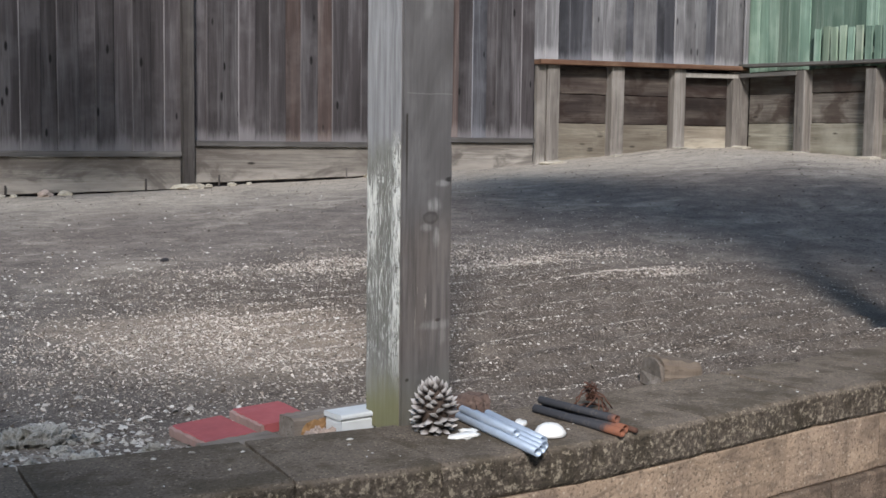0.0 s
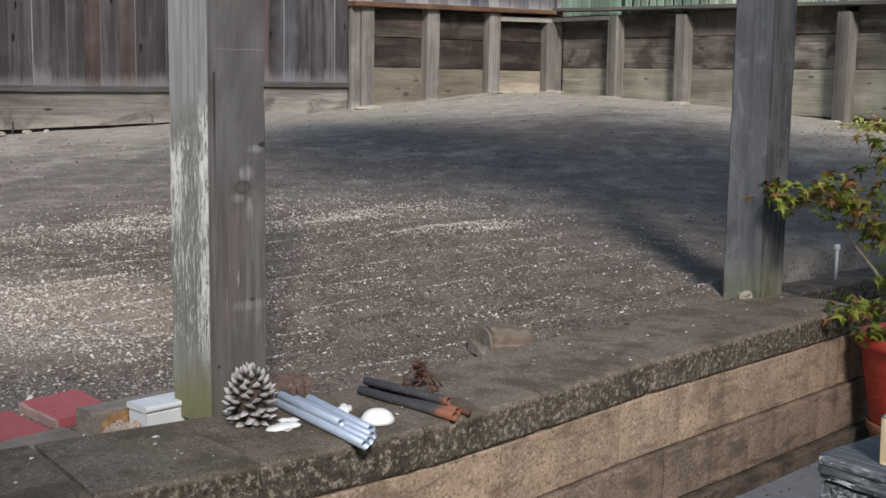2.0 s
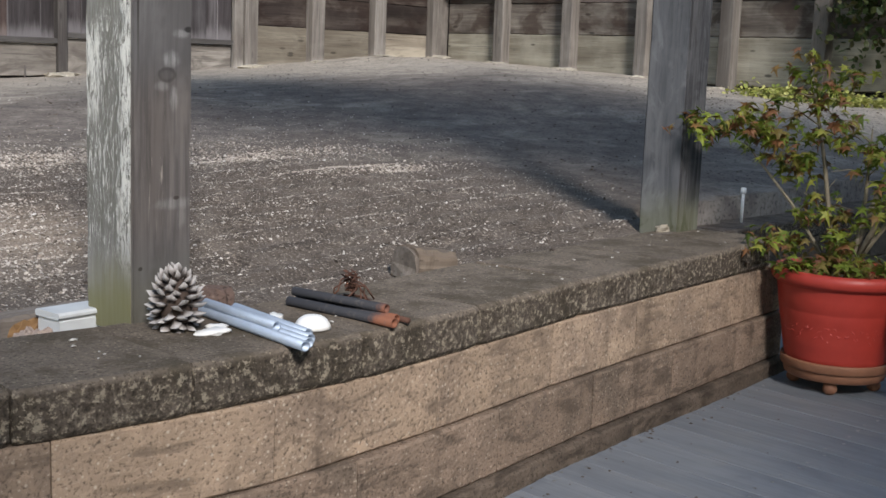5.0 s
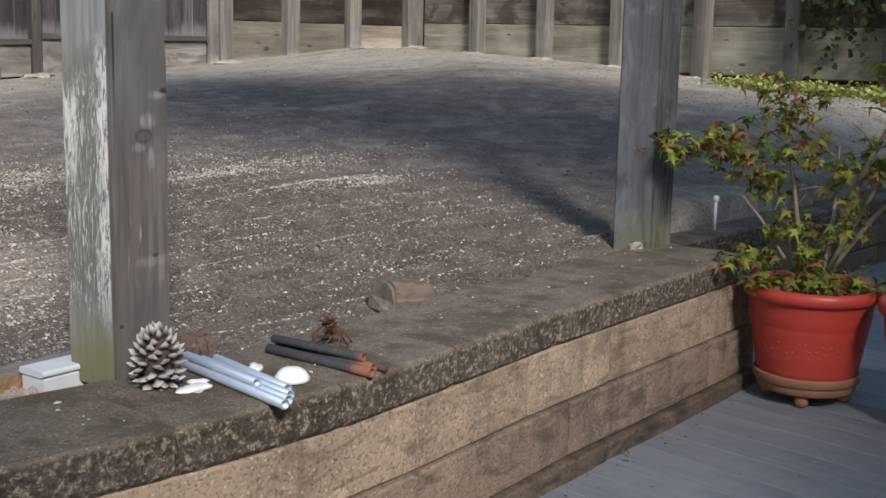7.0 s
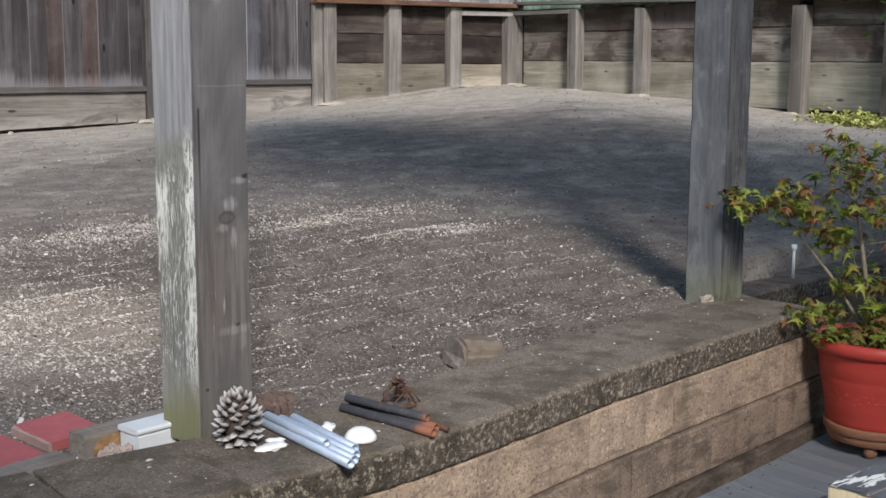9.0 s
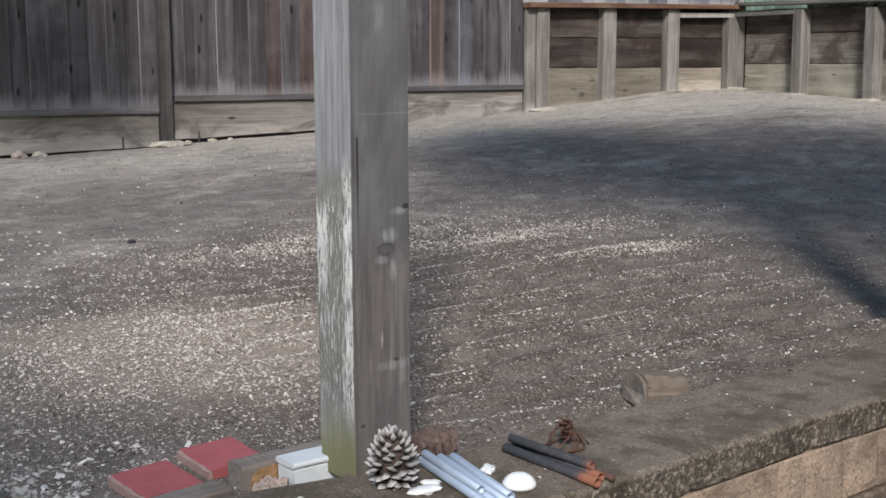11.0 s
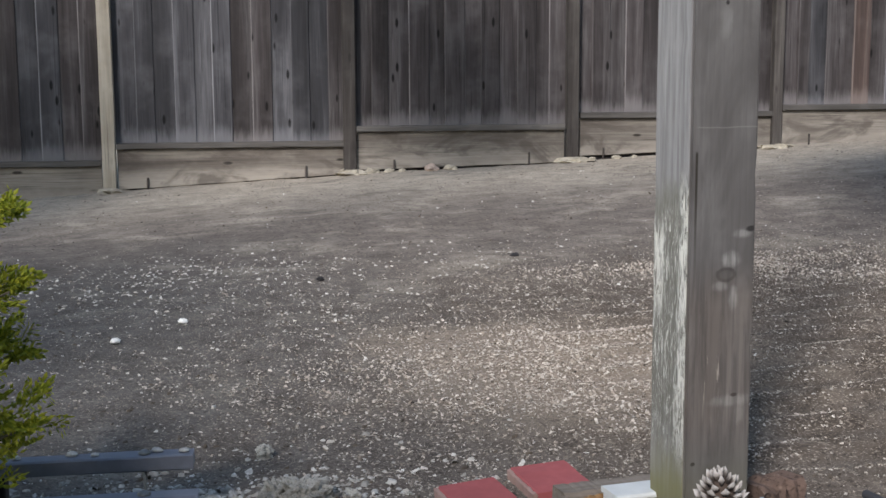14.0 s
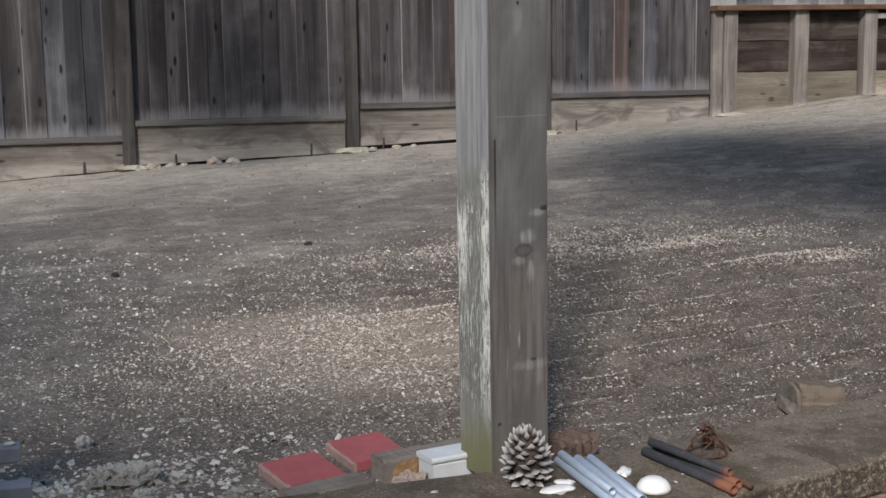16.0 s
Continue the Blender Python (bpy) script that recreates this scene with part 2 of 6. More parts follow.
def post_material(painted):
    """Old square post: grey-brown grain with knots, an upright slot, green at the foot, old cream paint on one face."""
    g = Nodes("old_post_wood", 0.85, spec=0.2)
    v = g.co
    x, y, z = (g.axis(i) for i in range(3))
    fine = g.noise(g.scaled(v, (30, 30, 1.6)), 2.4, 6, 0.7, 0.5)
    broad = g.noise(g.scaled(v, (6, 6, 1.4)), 1.6, 4, 0.6, 0.8)
    blot = g.noise(v, 6.0, 4, 0.6)
    if painted:
        tones = ((0.065, 0.0605, 0.0595), (0.110, 0.104, 0.103), (0.170, 0.164, 0.163))
    else:
        tones = ((0.032, 0.034, 0.040), (0.072, 0.075, 0.083), (0.155, 0.157, 0.165))
    c = g.ramp(broad, (0.3, tones[0]), (0.5, tones[1]), (0.72, tones[2]))
    c = g.mix(g.step(fine, 0.35, 0.62, 0.38, 0.0), c, tones[0])
    c = g.mix(g.step(blot, 0.5, 0.75, 0.0, 0.5), c, tones[2])
    def spot(cx, cz, rx, rz, inner, outer, amount, wobble=0.5, freq=40.0):
        """An uneven oval on the front: amount inside, fading to nothing."""
        dx = g.math("DIVIDE", g.math("SUBTRACT", x, cx), rx)
        dz = g.math("DIVIDE", g.math("SUBTRACT", z, cz), rz)
        r = g.math("SQRT", g.math("ADD", g.math("MULTIPLY", dx, dx), g.math("MULTIPLY", dz, dz)))
        r = g.math("ADD", r, g.math("MULTIPLY", g.math("SUBTRACT", g.noise(v, freq, 3), 0.5), wobble))
        return g.step(r, inner, outer, amount, 0.0)

    pale = (0.33, 0.325, 0.32) if painted else tones[2]
    black = tuple(t * 0.45 for t in tones[0])
    # bleached wood round the knots, then their rings and eyes
    for cx, cz, rx, rz, amount in ((0.093, 0.503, 0.020, 0.016, 0.8), (0.098, 0.428, 0.010, 0.026, 0.85), (0.072, 0.452, 0.020, 0.010, 0.5), (0.116, 0.552, 0.020, 0.009, 0.6), (0.100, 0.226, 0.046, 0.013, 0.8), (0.118, 0.20, 0.016, 0.024, 0.4), (0.075, 1.05, 0.03, 0.04, 0.35), (0.07, 0.955, 0.014, 0.04, 0.25)):
        c = g.mix(g.math("MULTIPLY", spot(cx, cz, rx, rz, 0.35, 1.25, amount * 0.8, 1.1, 34.0), g.step(fine, 0.36, 0.58, 0.35, 1.0)), c, pale)
    for cx, cz, rx, rz, amount in ((0.082, 0.474, 0.022, 0.0145, 0.6), (0.077, 1.015, 0.015, 0.013, 0.35)):
        ring = g.math("SUBTRACT", spot(cx, cz, rx, rz, 0.85, 1.15, 1.0), spot(cx, cz, rx * 0.8, rz * 0.72, 0.6, 1.0, 0.45))
        c = g.mix(g.math("MULTIPLY", ring, amount), c, black)
        g.bump(ring, -0.5, 0.004)
    for cx, cz, rx, rz in ((0.133, 0.561, 0.011, 0.0058), (0.105, 0.237, 0.0075, 0.004), (0.071, 0.985, 0.004, 0.005), (0.079, 1.015, 0.008, 0.007), (0.02, 0.105, 0.005, 0.004)):
        eye = spot(cx, cz, rx, rz, 0.6, 1.25, 1.0, 0.7, 90.0)
        c = g.mix(eye, c, black)
        g.bump(eye, -1.0, 0.012)
    foot = g.step(g.math("ADD", z, g.math("MULTIPLY", blot, 0.16)), 0.10, 0.25, 0.75, 0.0)
    if painted:
        left = g.step(y, 0.012, 0.004)
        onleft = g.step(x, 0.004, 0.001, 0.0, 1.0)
        flake = g.noise(g.scaled(v, (62, 62, 9)), 2.4, 6, 0.8, 0.9)
        wear = g.math("MULTIPLY", g.math("SUBTRACT", g.noise(g.scaled(v, (14, 14, 5)), 2.0, 4, 0.65), 0.5), 0.09)
        edge_in = g.math("ADD", y, wear)
        top_at = g.math("ADD", z, g.math("MULTIPLY", wear, 1.6))
        band = g.math("MULTIPLY", g.step(z, 0.07, 0.2), g.step(top_at, 0.60, 0.68, 1.0, 0.0))
        near_paint = g.math("MULTIPLY", g.step(edge_in, 0.026, 0.044, 1.0, 0.0), g.step(flake, 0.455, 0.495))
        back_paint = g.math("MULTIPLY", g.math("MULTIPLY", g.step(edge_in, 0.088, 0.105), g.math("MULTIPLY", g.step(z, 0.36, 0.44), g.step(top_at, 0.545, 0.585, 1.0, 0.0))), g.step(flake, 0.44, 0.49))
        loose = g.math("MULTIPLY", g.step(flake, 0.545, 0.575), g.step(top_at, 0.55, 0.62, 1.0, 0.0))
        paint = g.math("MAXIMUM", g.math("MAXIMUM", near_paint, back_paint), loose)
        paint = g.math("MULTIPLY", g.math("MULTIPLY", paint, band), onleft)
        # brighter left side put into the colour: x = 0 mixed paler than the front
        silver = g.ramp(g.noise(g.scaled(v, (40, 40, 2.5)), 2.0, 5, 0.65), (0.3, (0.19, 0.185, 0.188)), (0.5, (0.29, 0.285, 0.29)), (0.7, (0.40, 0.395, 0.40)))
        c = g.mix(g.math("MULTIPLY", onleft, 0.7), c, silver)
        seam = g.step(g.math("ABSOLUTE", g.math("SUBTRACT", z, g.math("ADD", 0.75, g.math("MULTIPLY", broad, 0.01)))), 0.0006, 0.002, 0.13, 0.0)
        c = g.mix(g.math("MULTIPLY", seam, g.step(x, 0.01, 0.02)), c, (0.4, 0.39, 0.37))
        c = g.mix(g.math("MULTIPLY", g.math("MULTIPLY", onleft, band), 0.7), c, g.mix(g.step(flake, 0.35, 0.6), (0.10, 0.095, 0.07), (0.2, 0.195, 0.165)))
        c = g.mix(g.math("MULTIPLY", foot, onleft), c, (0.17, 0.165, 0.06))
        c = g.mix(g.math("MULTIPLY", foot, 0.3), c, (0.15, 0.14, 0.07))
        c = g.mix(g.math("MULTIPLY", paint, 0.9), c, (0.68, 0.67, 0.62))
        g.bump(paint, 0.6, 0.004)
        slot = g.math("MULTIPLY", g.step(g.math("ABSOLUTE", g.math("SUBTRACT", x, 0.014)), 0.0015, 0.0035, 1.0, 0.0), g.math("MULTIPLY", g.step(z, 0.42, 0.66), g.step(z, 0.705, 0.712, 1.0, 0.0)))
        c = g.mix(slot, c, (0.03, 0.026, 0.022))
        g.bump(slot, -1.0, 0.02)
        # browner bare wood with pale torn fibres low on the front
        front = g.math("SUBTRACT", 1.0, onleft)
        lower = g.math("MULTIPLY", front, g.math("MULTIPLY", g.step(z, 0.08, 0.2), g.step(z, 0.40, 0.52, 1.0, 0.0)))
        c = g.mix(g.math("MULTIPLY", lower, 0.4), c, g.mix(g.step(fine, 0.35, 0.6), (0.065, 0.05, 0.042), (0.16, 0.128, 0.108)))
        torn = g.step(g.noise(g.scaled(v, (60, 60, 3.2)), 2.0, 4, 0.7, 0.4), 0.60, 0.66)
        torn = g.math("MULTIPLY", torn, spot(0.058, 0.31, 0.035, 0.16, 0.3, 1.2, 0.75))
        c = g.mix(torn, c, (0.34, 0.30, 0.265))
    else:
        patch = g.noise(g.scaled(v, (1, 1, 0.55)), 13.0, 5, 0.65, 0.6)
        c = g.mix(g.step(patch, 0.52, 0.66, 0.0, 0.6), c, (0.2, 0.205, 0.215))
        c = g.mix(g.step(patch, 0.32, 0.45, 0.75, 0.0), c, (0.035, 0.037, 0.04))
        # light and dark sides put into the colour: x = 0 paler, the rest dark brown
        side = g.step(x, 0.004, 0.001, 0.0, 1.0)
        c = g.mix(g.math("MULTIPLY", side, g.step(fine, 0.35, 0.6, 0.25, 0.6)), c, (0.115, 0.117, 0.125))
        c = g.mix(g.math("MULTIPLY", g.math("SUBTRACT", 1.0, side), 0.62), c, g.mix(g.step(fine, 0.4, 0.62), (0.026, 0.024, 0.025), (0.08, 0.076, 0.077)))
        c = g.mix(g.math("MULTIPLY", foot, 0.6), c, (0.17, 0.17, 0.10))
        c = g.mix(g.math("MULTIPLY", foot, g.step(patch, 0.40, 0.5, 0.85, 0.0)), c, (0.05, 0.055, 0.025))
    g.bump(fine, 0.3, 0.003)
    return g.done(c)


def deck_material():
    """Old grey-blue deck paint, worn in cloudy patches, with faint grain along the boards."""
    g = Nodes("grey_deck_wood", 0.72, spec=0.25)
    v = g.shifted(31.0)
    cloud = g.noise(g.co, 2.6, 4, 0.6, 0.5)
    grain = g.noise(g.scaled(v, (38, 1.1, 38)), 1.6, 5, 0.65, 0.5)
    wear = g.noise(g.scaled(v, (3.2, 1.5, 3.2)), 3.0, 5, 0.65, 0.6)
    c = g.ramp(cloud, (0.3, (0.128, 0.140, 0.160)), (0.5, (0.165, 0.178, 0.198)), (0.7, (0.205, 0.215, 0.228)))
    c = g.mix(g.step(wear, 0.48, 0.68, 0.0, 0.5), c, (0.225, 0.225, 0.225))
    c = g.mix(g.step(wear, 0.26, 0.42, 0.4, 0.0), c, (0.10, 0.112, 0.132))
    c = g.mix(g.step(grain, 0.36, 0.6, 0.25, 0.0), c, (0.09, 0.098, 0.115))
    c = g.mix(1.0, c, g.ramp(g.random(), (0.0, 0.95), (1.0, 1.04)), "MULTIPLY")
    g.bump(grain, 0.25, 0.002)
    return g.done(c, g.step(wear, 0.3, 0.7, 0.62, 0.85))


FENCE_WOOD = weathered("fence_wood", (0.026, 0.022, 0.022), (0.058, 0.05, 0.051), (0.125, 0.115, 0.117), knots=0.95, vary=0.3, edge=0.8, foot=0.7)
FENCE_BLUE = weathered("slate_fence_wood", (0.027, 0.026, 0.029), (0.056, 0.055, 0.061), (0.125, 0.123, 0.133), knots=0.95, vary=0.3, edge=0.8, foot=0.6)
# paler copy of the fence wood for the boards right of x = 5
FENCE_PALE = weathered("pale_fence_wood", (0.07, 0.066, 0.067), (0.135, 0.128, 0.13), (0.235, 0.226, 0.228), knots=0.8, vary=0.2, edge=0.4, foot=0.6)
FENCE_RED = weathered("reddish_fence_wood", (0.035, 0.026, 0.024), (0.078, 0.054, 0.047), (0.14, 0.115, 0.107), knots=0.8, vary=0.2, edge=0.5, foot=0.6)
FENCE_POST = weathered("fence_post_wood", (0.04, 0.034, 0.032), (0.08, 0.07, 0.065), (0.155, 0.14, 0.13), knots=0.4)
PALE_POST = weathered("pale_post_wood", (0.2, 0.175, 0.14), (0.33, 0.295, 0.245), (0.45, 0.41, 0.35), knots=0.2, vary=0.2)
KICK_WOOD = weathered("kickboard_wood", (0.075, 0.063, 0.055), (0.165, 0.145, 0.127), (0.27, 0.245, 0.215), along="x", knots=0.9, vary=0.15, damp=0.7, foot=0.5)
RAIL_WOOD = weathered("rail_wood", (0.06, 0.055, 0.052), (0.105, 0.096, 0.09), (0.17, 0.158, 0.15), along="x", knots=0.2)
RUST_RAIL = weathered("red_stained_rail", (0.075, 0.038, 0.024), (0.14, 0.075, 0.047), (0.24, 0.165, 0.11), along="x", knots=0.3, vary=0.1)
LAG_X = weathered("lagging_wood", (0.027, 0.019, 0.016), (0.052, 0.039, 0.034), (0.15, 0.123, 0.102), along="x", knots=0.7, vary=0.5, soot=0.72)
LAG_LOW_X = weathered("pale_lagging_wood", (0.115, 0.095, 0.073), (0.225, 0.193, 0.15), (0.33, 0.295, 0.235), along="x", knots=0.7, vary=0.3, foot=0.7, damp=0.55)
LAG_Y = weathered("side_lagging_wood", (0.055, 0.044, 0.037), (0.145, 0.125, 0.106), (0.29, 0.26, 0.22), along="y", knots=0.7, vary=0.45, soot=0.75)
LAG_LOW_Y = weathered("pale_side_lagging", (0.15, 0.13, 0.10), (0.28, 0.255, 0.2), (0.42, 0.395, 0.32), along="y", knots=0.8, vary=0.25)
BED_POST = weathered("bed_post_wood", (0.085, 0.072, 0.063), (0.175, 0.156, 0.138), (0.285, 0.263, 0.235), knots=0.3, vary=0.2, foot=0.7)
RAIL_Y = weathered("side_rail_wood", (0.07, 0.066, 0.06), (0.14, 0.13, 0.118), (0.22, 0.205, 0.185), along="y", knots=0.2, vary=0.2)
GREEN_WOOD = weathered("green_painted_wood", (0.11, 0.17, 0.125), (0.21, 0.30, 0.23), (0.36, 0.44, 0.35), knots=0.15, vary=0.45)
GREEN_PALE = weathered("pale_green_picket", (0.20, 0.27, 0.19), (0.36, 0.44, 0.33), (0.55, 0.58, 0.47), knots=0.1, vary=0.4)
DECK_WOOD = deck_material()
CAP_STONE = stone("mossy_cap_stone", (0.158, 0.128, 0.101), (0.110, 0.089, 0.068), (0.43, 0.365, 0.275), 95, 0.5, 0.15, True)
# darker copy of the cap stone, holding the shade of the far walls
SHADED_CAP = stone("shaded_cap_stone", (0.135, 0.108, 0.088), (0.085, 0.067, 0.054), (0.26, 0.225, 0.18), 95, 0.35, 0.15, True)
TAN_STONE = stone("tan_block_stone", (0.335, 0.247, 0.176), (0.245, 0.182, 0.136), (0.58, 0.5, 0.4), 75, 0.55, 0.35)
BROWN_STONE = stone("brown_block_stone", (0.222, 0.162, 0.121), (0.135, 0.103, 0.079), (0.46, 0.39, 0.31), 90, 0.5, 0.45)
# dark stone: grime on the lowest course, shade on the far walls
GRIMY_SHADED_STONE = stone("grimy_shaded_block_stone", (0.125, 0.096, 0.074), (0.075, 0.058, 0.045), (0.28, 0.23, 0.18), 80, 0.25, 0.5)
FOOTING = stone("footing_concrete", (0.42, 0.38, 0.31), (0.3, 0.265, 0.21), (0.6, 0.56, 0.5), 70, 0.3)
CONCRETE = stone("old_concrete", (0.5, 0.485, 0.45), (0.34, 0.325, 0.29), (0.68, 0.66, 0.62), 110, 0.4, 0.0, False, 1.0)
ROCK_PINK = stone("pinkish_rock", (0.36, 0.29, 0.25), (0.27, 0.2, 0.16), (0.5, 0.44, 0.4), 55, 0.3)
ROCK_RED = stone("reddish_rock", (0.125, 0.087, 0.073), (0.085, 0.06, 0.05), (0.27, 0.21, 0.17), 50, 0.3)
RED_TILE = plain("red_tile", (0.36, 0.095, 0.098), 0.8, grain=28, amount=0.35)
WORN_EDGE = plain("worn_tile_edge", (0.33, 0.22, 0.195), 0.85, grain=50, amount=0.3)
SOIL = soil_material()
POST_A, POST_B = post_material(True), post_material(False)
RED_PLASTIC = plain("red_plastic", (0.43, 0.048, 0.034), 0.45, grain=25, amount=0.22, spec=0.4, bump=0.05)
STAND_WOOD = plain("stand_wood", (0.27, 0.125, 0.072), 0.6, grain=30, amount=0.35)
# near-black planter soil, with deep shade put into the colour
SHADED_SOIL = plain("shaded_planter_soil", (0.014, 0.012, 0.011), 0.95, grain=60, amount=0.5, bump=0.8)
POTTING = plain("potting_soil", (0.06, 0.045, 0.035), 0.95, grain=60, amount=0.5, bump=0.8)
BARK = plain("maple_bark", (0.225, 0.19, 0.135), 0.8, grain=70, amount=0.5, bump=0.4)
MAPLE = foliage("maple_leaf", (0.07, 0.10, 0.016), (0.11, 0.155, 0.022), (0.16, 0.215, 0.028), (0.23, 0.275, 0.038), (0.30, 0.30, 0.055), (0.19, 0.15, 0.04), (0.26, 0.12, 0.05), (0.2, 0.085, 0.045), (0.12, 0.155, 0.022))
IVY = foliage("ivy_leaf", (0.05, 0.10, 0.02), (0.10, 0.19, 0.03), (0.20, 0.29, 0.06))
COVER = foliage("ground_cover_leaf", (0.20, 0.24, 0.05), (0.38, 0.40, 0.10), (0.52, 0.50, 0.2), (0.26, 0.28, 0.06))
CONIFER = foliage("conifer_spray", (0.15, 0.19, 0.022), (0.33, 0.365, 0.035), (0.50, 0.48, 0.05), (0.24, 0.28, 0.03))
DARK_LEAF = foliage("dark_bush_leaf", (0.018, 0.032, 0.008), (0.035, 0.055, 0.013), (0.07, 0.062, 0.02))
ALU = plain("dull_aluminium", (0.40, 0.465, 0.56), 0.55, 0.5, grain=50, amount=0.2, bump=0.05)
RUST_WIRE = plain("dark_rust_wire", (0.12, 0.06, 0.042), 0.85, 0.2, grain=80, amount=0.5)
WHITE = plain("white_shell", (0.80, 0.79, 0.76), 0.4, grain=30, amount=0.12)
WHITE_BOX = plain("white_plastic", (0.62, 0.64, 0.65), 0.4, grain=20, amount=0.2, bump=0.03)


def cone_material():
    """Scales that are dark at the root and grey-white at the tip."""
    g = Nodes("grey_cone_scale", 0.8, spec=0.2)
    n = g.noise(g.shifted(5.0), 90.0, 4, 0.6)
    y = g.math("ADD", g.axis(1), g.math("MULTIPLY", g.math("SUBTRACT", n, 0.5), 0.01))
    c = g.ramp(g.step(y, 0.006, 0.026), (0.0, (0.05, 0.040, 0.035)), (0.45, (0.2, 0.178, 0.166)), (1.0, (0.43, 0.405, 0.39)))
    c = g.mix(1.0, c, g.ramp(g.random(), (0, 0.75), (1, 1.15)), "MULTIPLY")
    g.bump(n, 0.3, 0.002)
    return g.done(c)


CONE_GREY = cone_material()
CONE_CORE = plain("cone_core", (0.07, 0.05, 0.04), 0.9, grain=60)
ORANGE_WOOD = plain("orange_split_wood", (0.27, 0.155, 0.07), 0.8, grain=40, amount=0.4)
STEEL = plain("grey_steel", (0.25, 0.25, 0.25), 0.5, 0.8, grain=60)
ROPE = plain("pale_cord", (0.22, 0.22, 0.21), 0.8, grain=90)
# rack timber, the blue of its shade put into the colour
BLUE_GREY = plain("blue_grey_shaded_timber", (0.2, 0.21, 0.255), 0.6, grain=35, amount=0.35)
# near-black wood; on gap sheets and the planter its colour stands for shade
DARK_BOX = plain("shade_black_wood", (0.022, 0.02, 0.022), 0.8, grain=35, amount=0.4)
HOUSE_WALL = plain("house_stucco", (0.42, 0.38, 0.33), 0.9, grain=50, amount=0.2, bump=0.4)
BLOCK_WALL = stone("pale_block_wall", (0.48, 0.46, 0.43), (0.36, 0.33, 0.3), (0.6, 0.58, 0.55), 40, 0.3)

# ---- mesh helpers ----


def mesh_of(name, verts, faces, material=None, smooth=False):
    me = bpy.data.meshes.new(name)
    me.from_pydata([tuple(v) for v in verts], [], [tuple(int(i) for i in f) for f in faces])
    if material:
        me.materials.append(material)
    if smooth:
        me.polygons.foreach_set("use_smooth", [True] * len(me.polygons))
    me.update()
    return me


def thing(name, label, category, m=None, group="", kind=""):
    """An Empty at the base of a thing."""
    ob = new(name)
    ob.empty_display_size = 0.05
    ob.matrix_world = m or Matrix()
    return tagged(ob, label, category, group, kind)


def part(name, me, parent, m=None, label=""):
    """One mesh object under a thing or a part, placed in its parent's space."""
    ob = new(name, me)
    ob.parent = parent
    ob.matrix_local = m or Matrix()
    return tagged(ob, label) if label else ob


def single(name, me, label, category, m=None, group="", kind=""):
    """A thing that is one mesh."""
    ob = new(name, me)
    ob.matrix_world = m or Matrix()
    return tagged(ob, label, category, group, kind)


def joined(*pieces):
    """Several (verts, faces) as one."""
    verts, faces = [], []
    for v, f in pieces:
        n = len(verts)
        verts += [tuple(p) for p in v]
        faces += [tuple(i + n for i in q) for q in f]
    return verts, faces


def moved(piece, m):
    return [m @ Vector(v) for v in piece[0]], piece[1]


def plank(lx, ly, lz, c=0.004, wear=0.0, seed=0, cuts=1):
    """A bar from the origin with chamfered long edges along its longest side and, with wear, uneven edges."""
    rnd = random.Random(seed)
    dims = [lx, ly, lz]
    ax = dims.index(max(dims))
    u, w = [i for i in range(3) if i != ax]
    c = min(c, dims[u] * 0.3, dims[w] * 0.3)
    ring = [(c, 0), (dims[u] - c, 0), (dims[u], c), (dims[u], dims[w] - c), (dims[u] - c, dims[w]), (c, dims[w]), (0, dims[w] - c), (0, c)]
    verts, faces = [], []
    for k in range(cuts + 1):
        for a, b in ring:
            p = [0.0] * 3
            p[ax] = dims[ax] * k / cuts + (rnd.uniform(-wear, wear) if k in (0, cuts) else 0)
            p[u], p[w] = a + rnd.uniform(-wear, wear), b + rnd.uniform(-wear, wear)
            verts.append(p)
    for k in range(cuts):
        for i in range(8):
            j = (i + 1) % 8
            faces.append((k * 8 + i, k * 8 + j, k * 8 + 8 + j, k * 8 + 8 + i))
    faces += [tuple(range(7, -1, -1)), tuple(range(cuts * 8, cuts * 8 + 8))]
    if ax == 1:
        faces = [f[::-1] for f in faces]
    return verts, faces


def lathe(profile, n=48):
    """A turned body from (radius, height) pairs."""
    verts, faces = [], []
    for r, z in profile:
        verts += [(r * math.cos(2 * math.pi * i / n), r * math.sin(2 * math.pi * i / n), z) for i in range(n)]
    for k in range(len(profile) - 1):
        for i in range(n):
            j = (i + 1) % n
            faces.append((k * n + i, k * n + j, k * n + n + j, k * n + n + i))
    return verts, faces


def tube(points, radii, n=8):
    """A round bar along points, closed at both ends."""
    pts = [Vector(p) for p in points]
    radii = radii if isinstance(radii, (list, tuple)) else [radii] * len(pts)
    verts, faces = [], []
    for k, p in enumerate(pts):
        d = (pts[min(k + 1, len(pts) - 1)] - pts[max(k - 1, 0)]).normalized()
        a = d.cross(Vector((0.31, 0.17, 0.93)) if abs(d.z) < 0.9 else Vector((1, 0, 0))).normalized()
        b = d.cross(a)
        verts += [p + radii[k] * (math.cos(2 * math.pi * i / n) * a + math.sin(2 * math.pi * i / n) * b) for i in range(n)]
    for k in range(len(pts) - 1):
        for i in range(n):
            j = (i + 1) % n
            faces.append((k * n + i, k * n + j, k * n + n + j, k * n + n + i))
    faces += [tuple(range(n - 1, -1, -1)), tuple(range((len(pts) - 1) * n, len(pts) * n))]
    return verts, faces


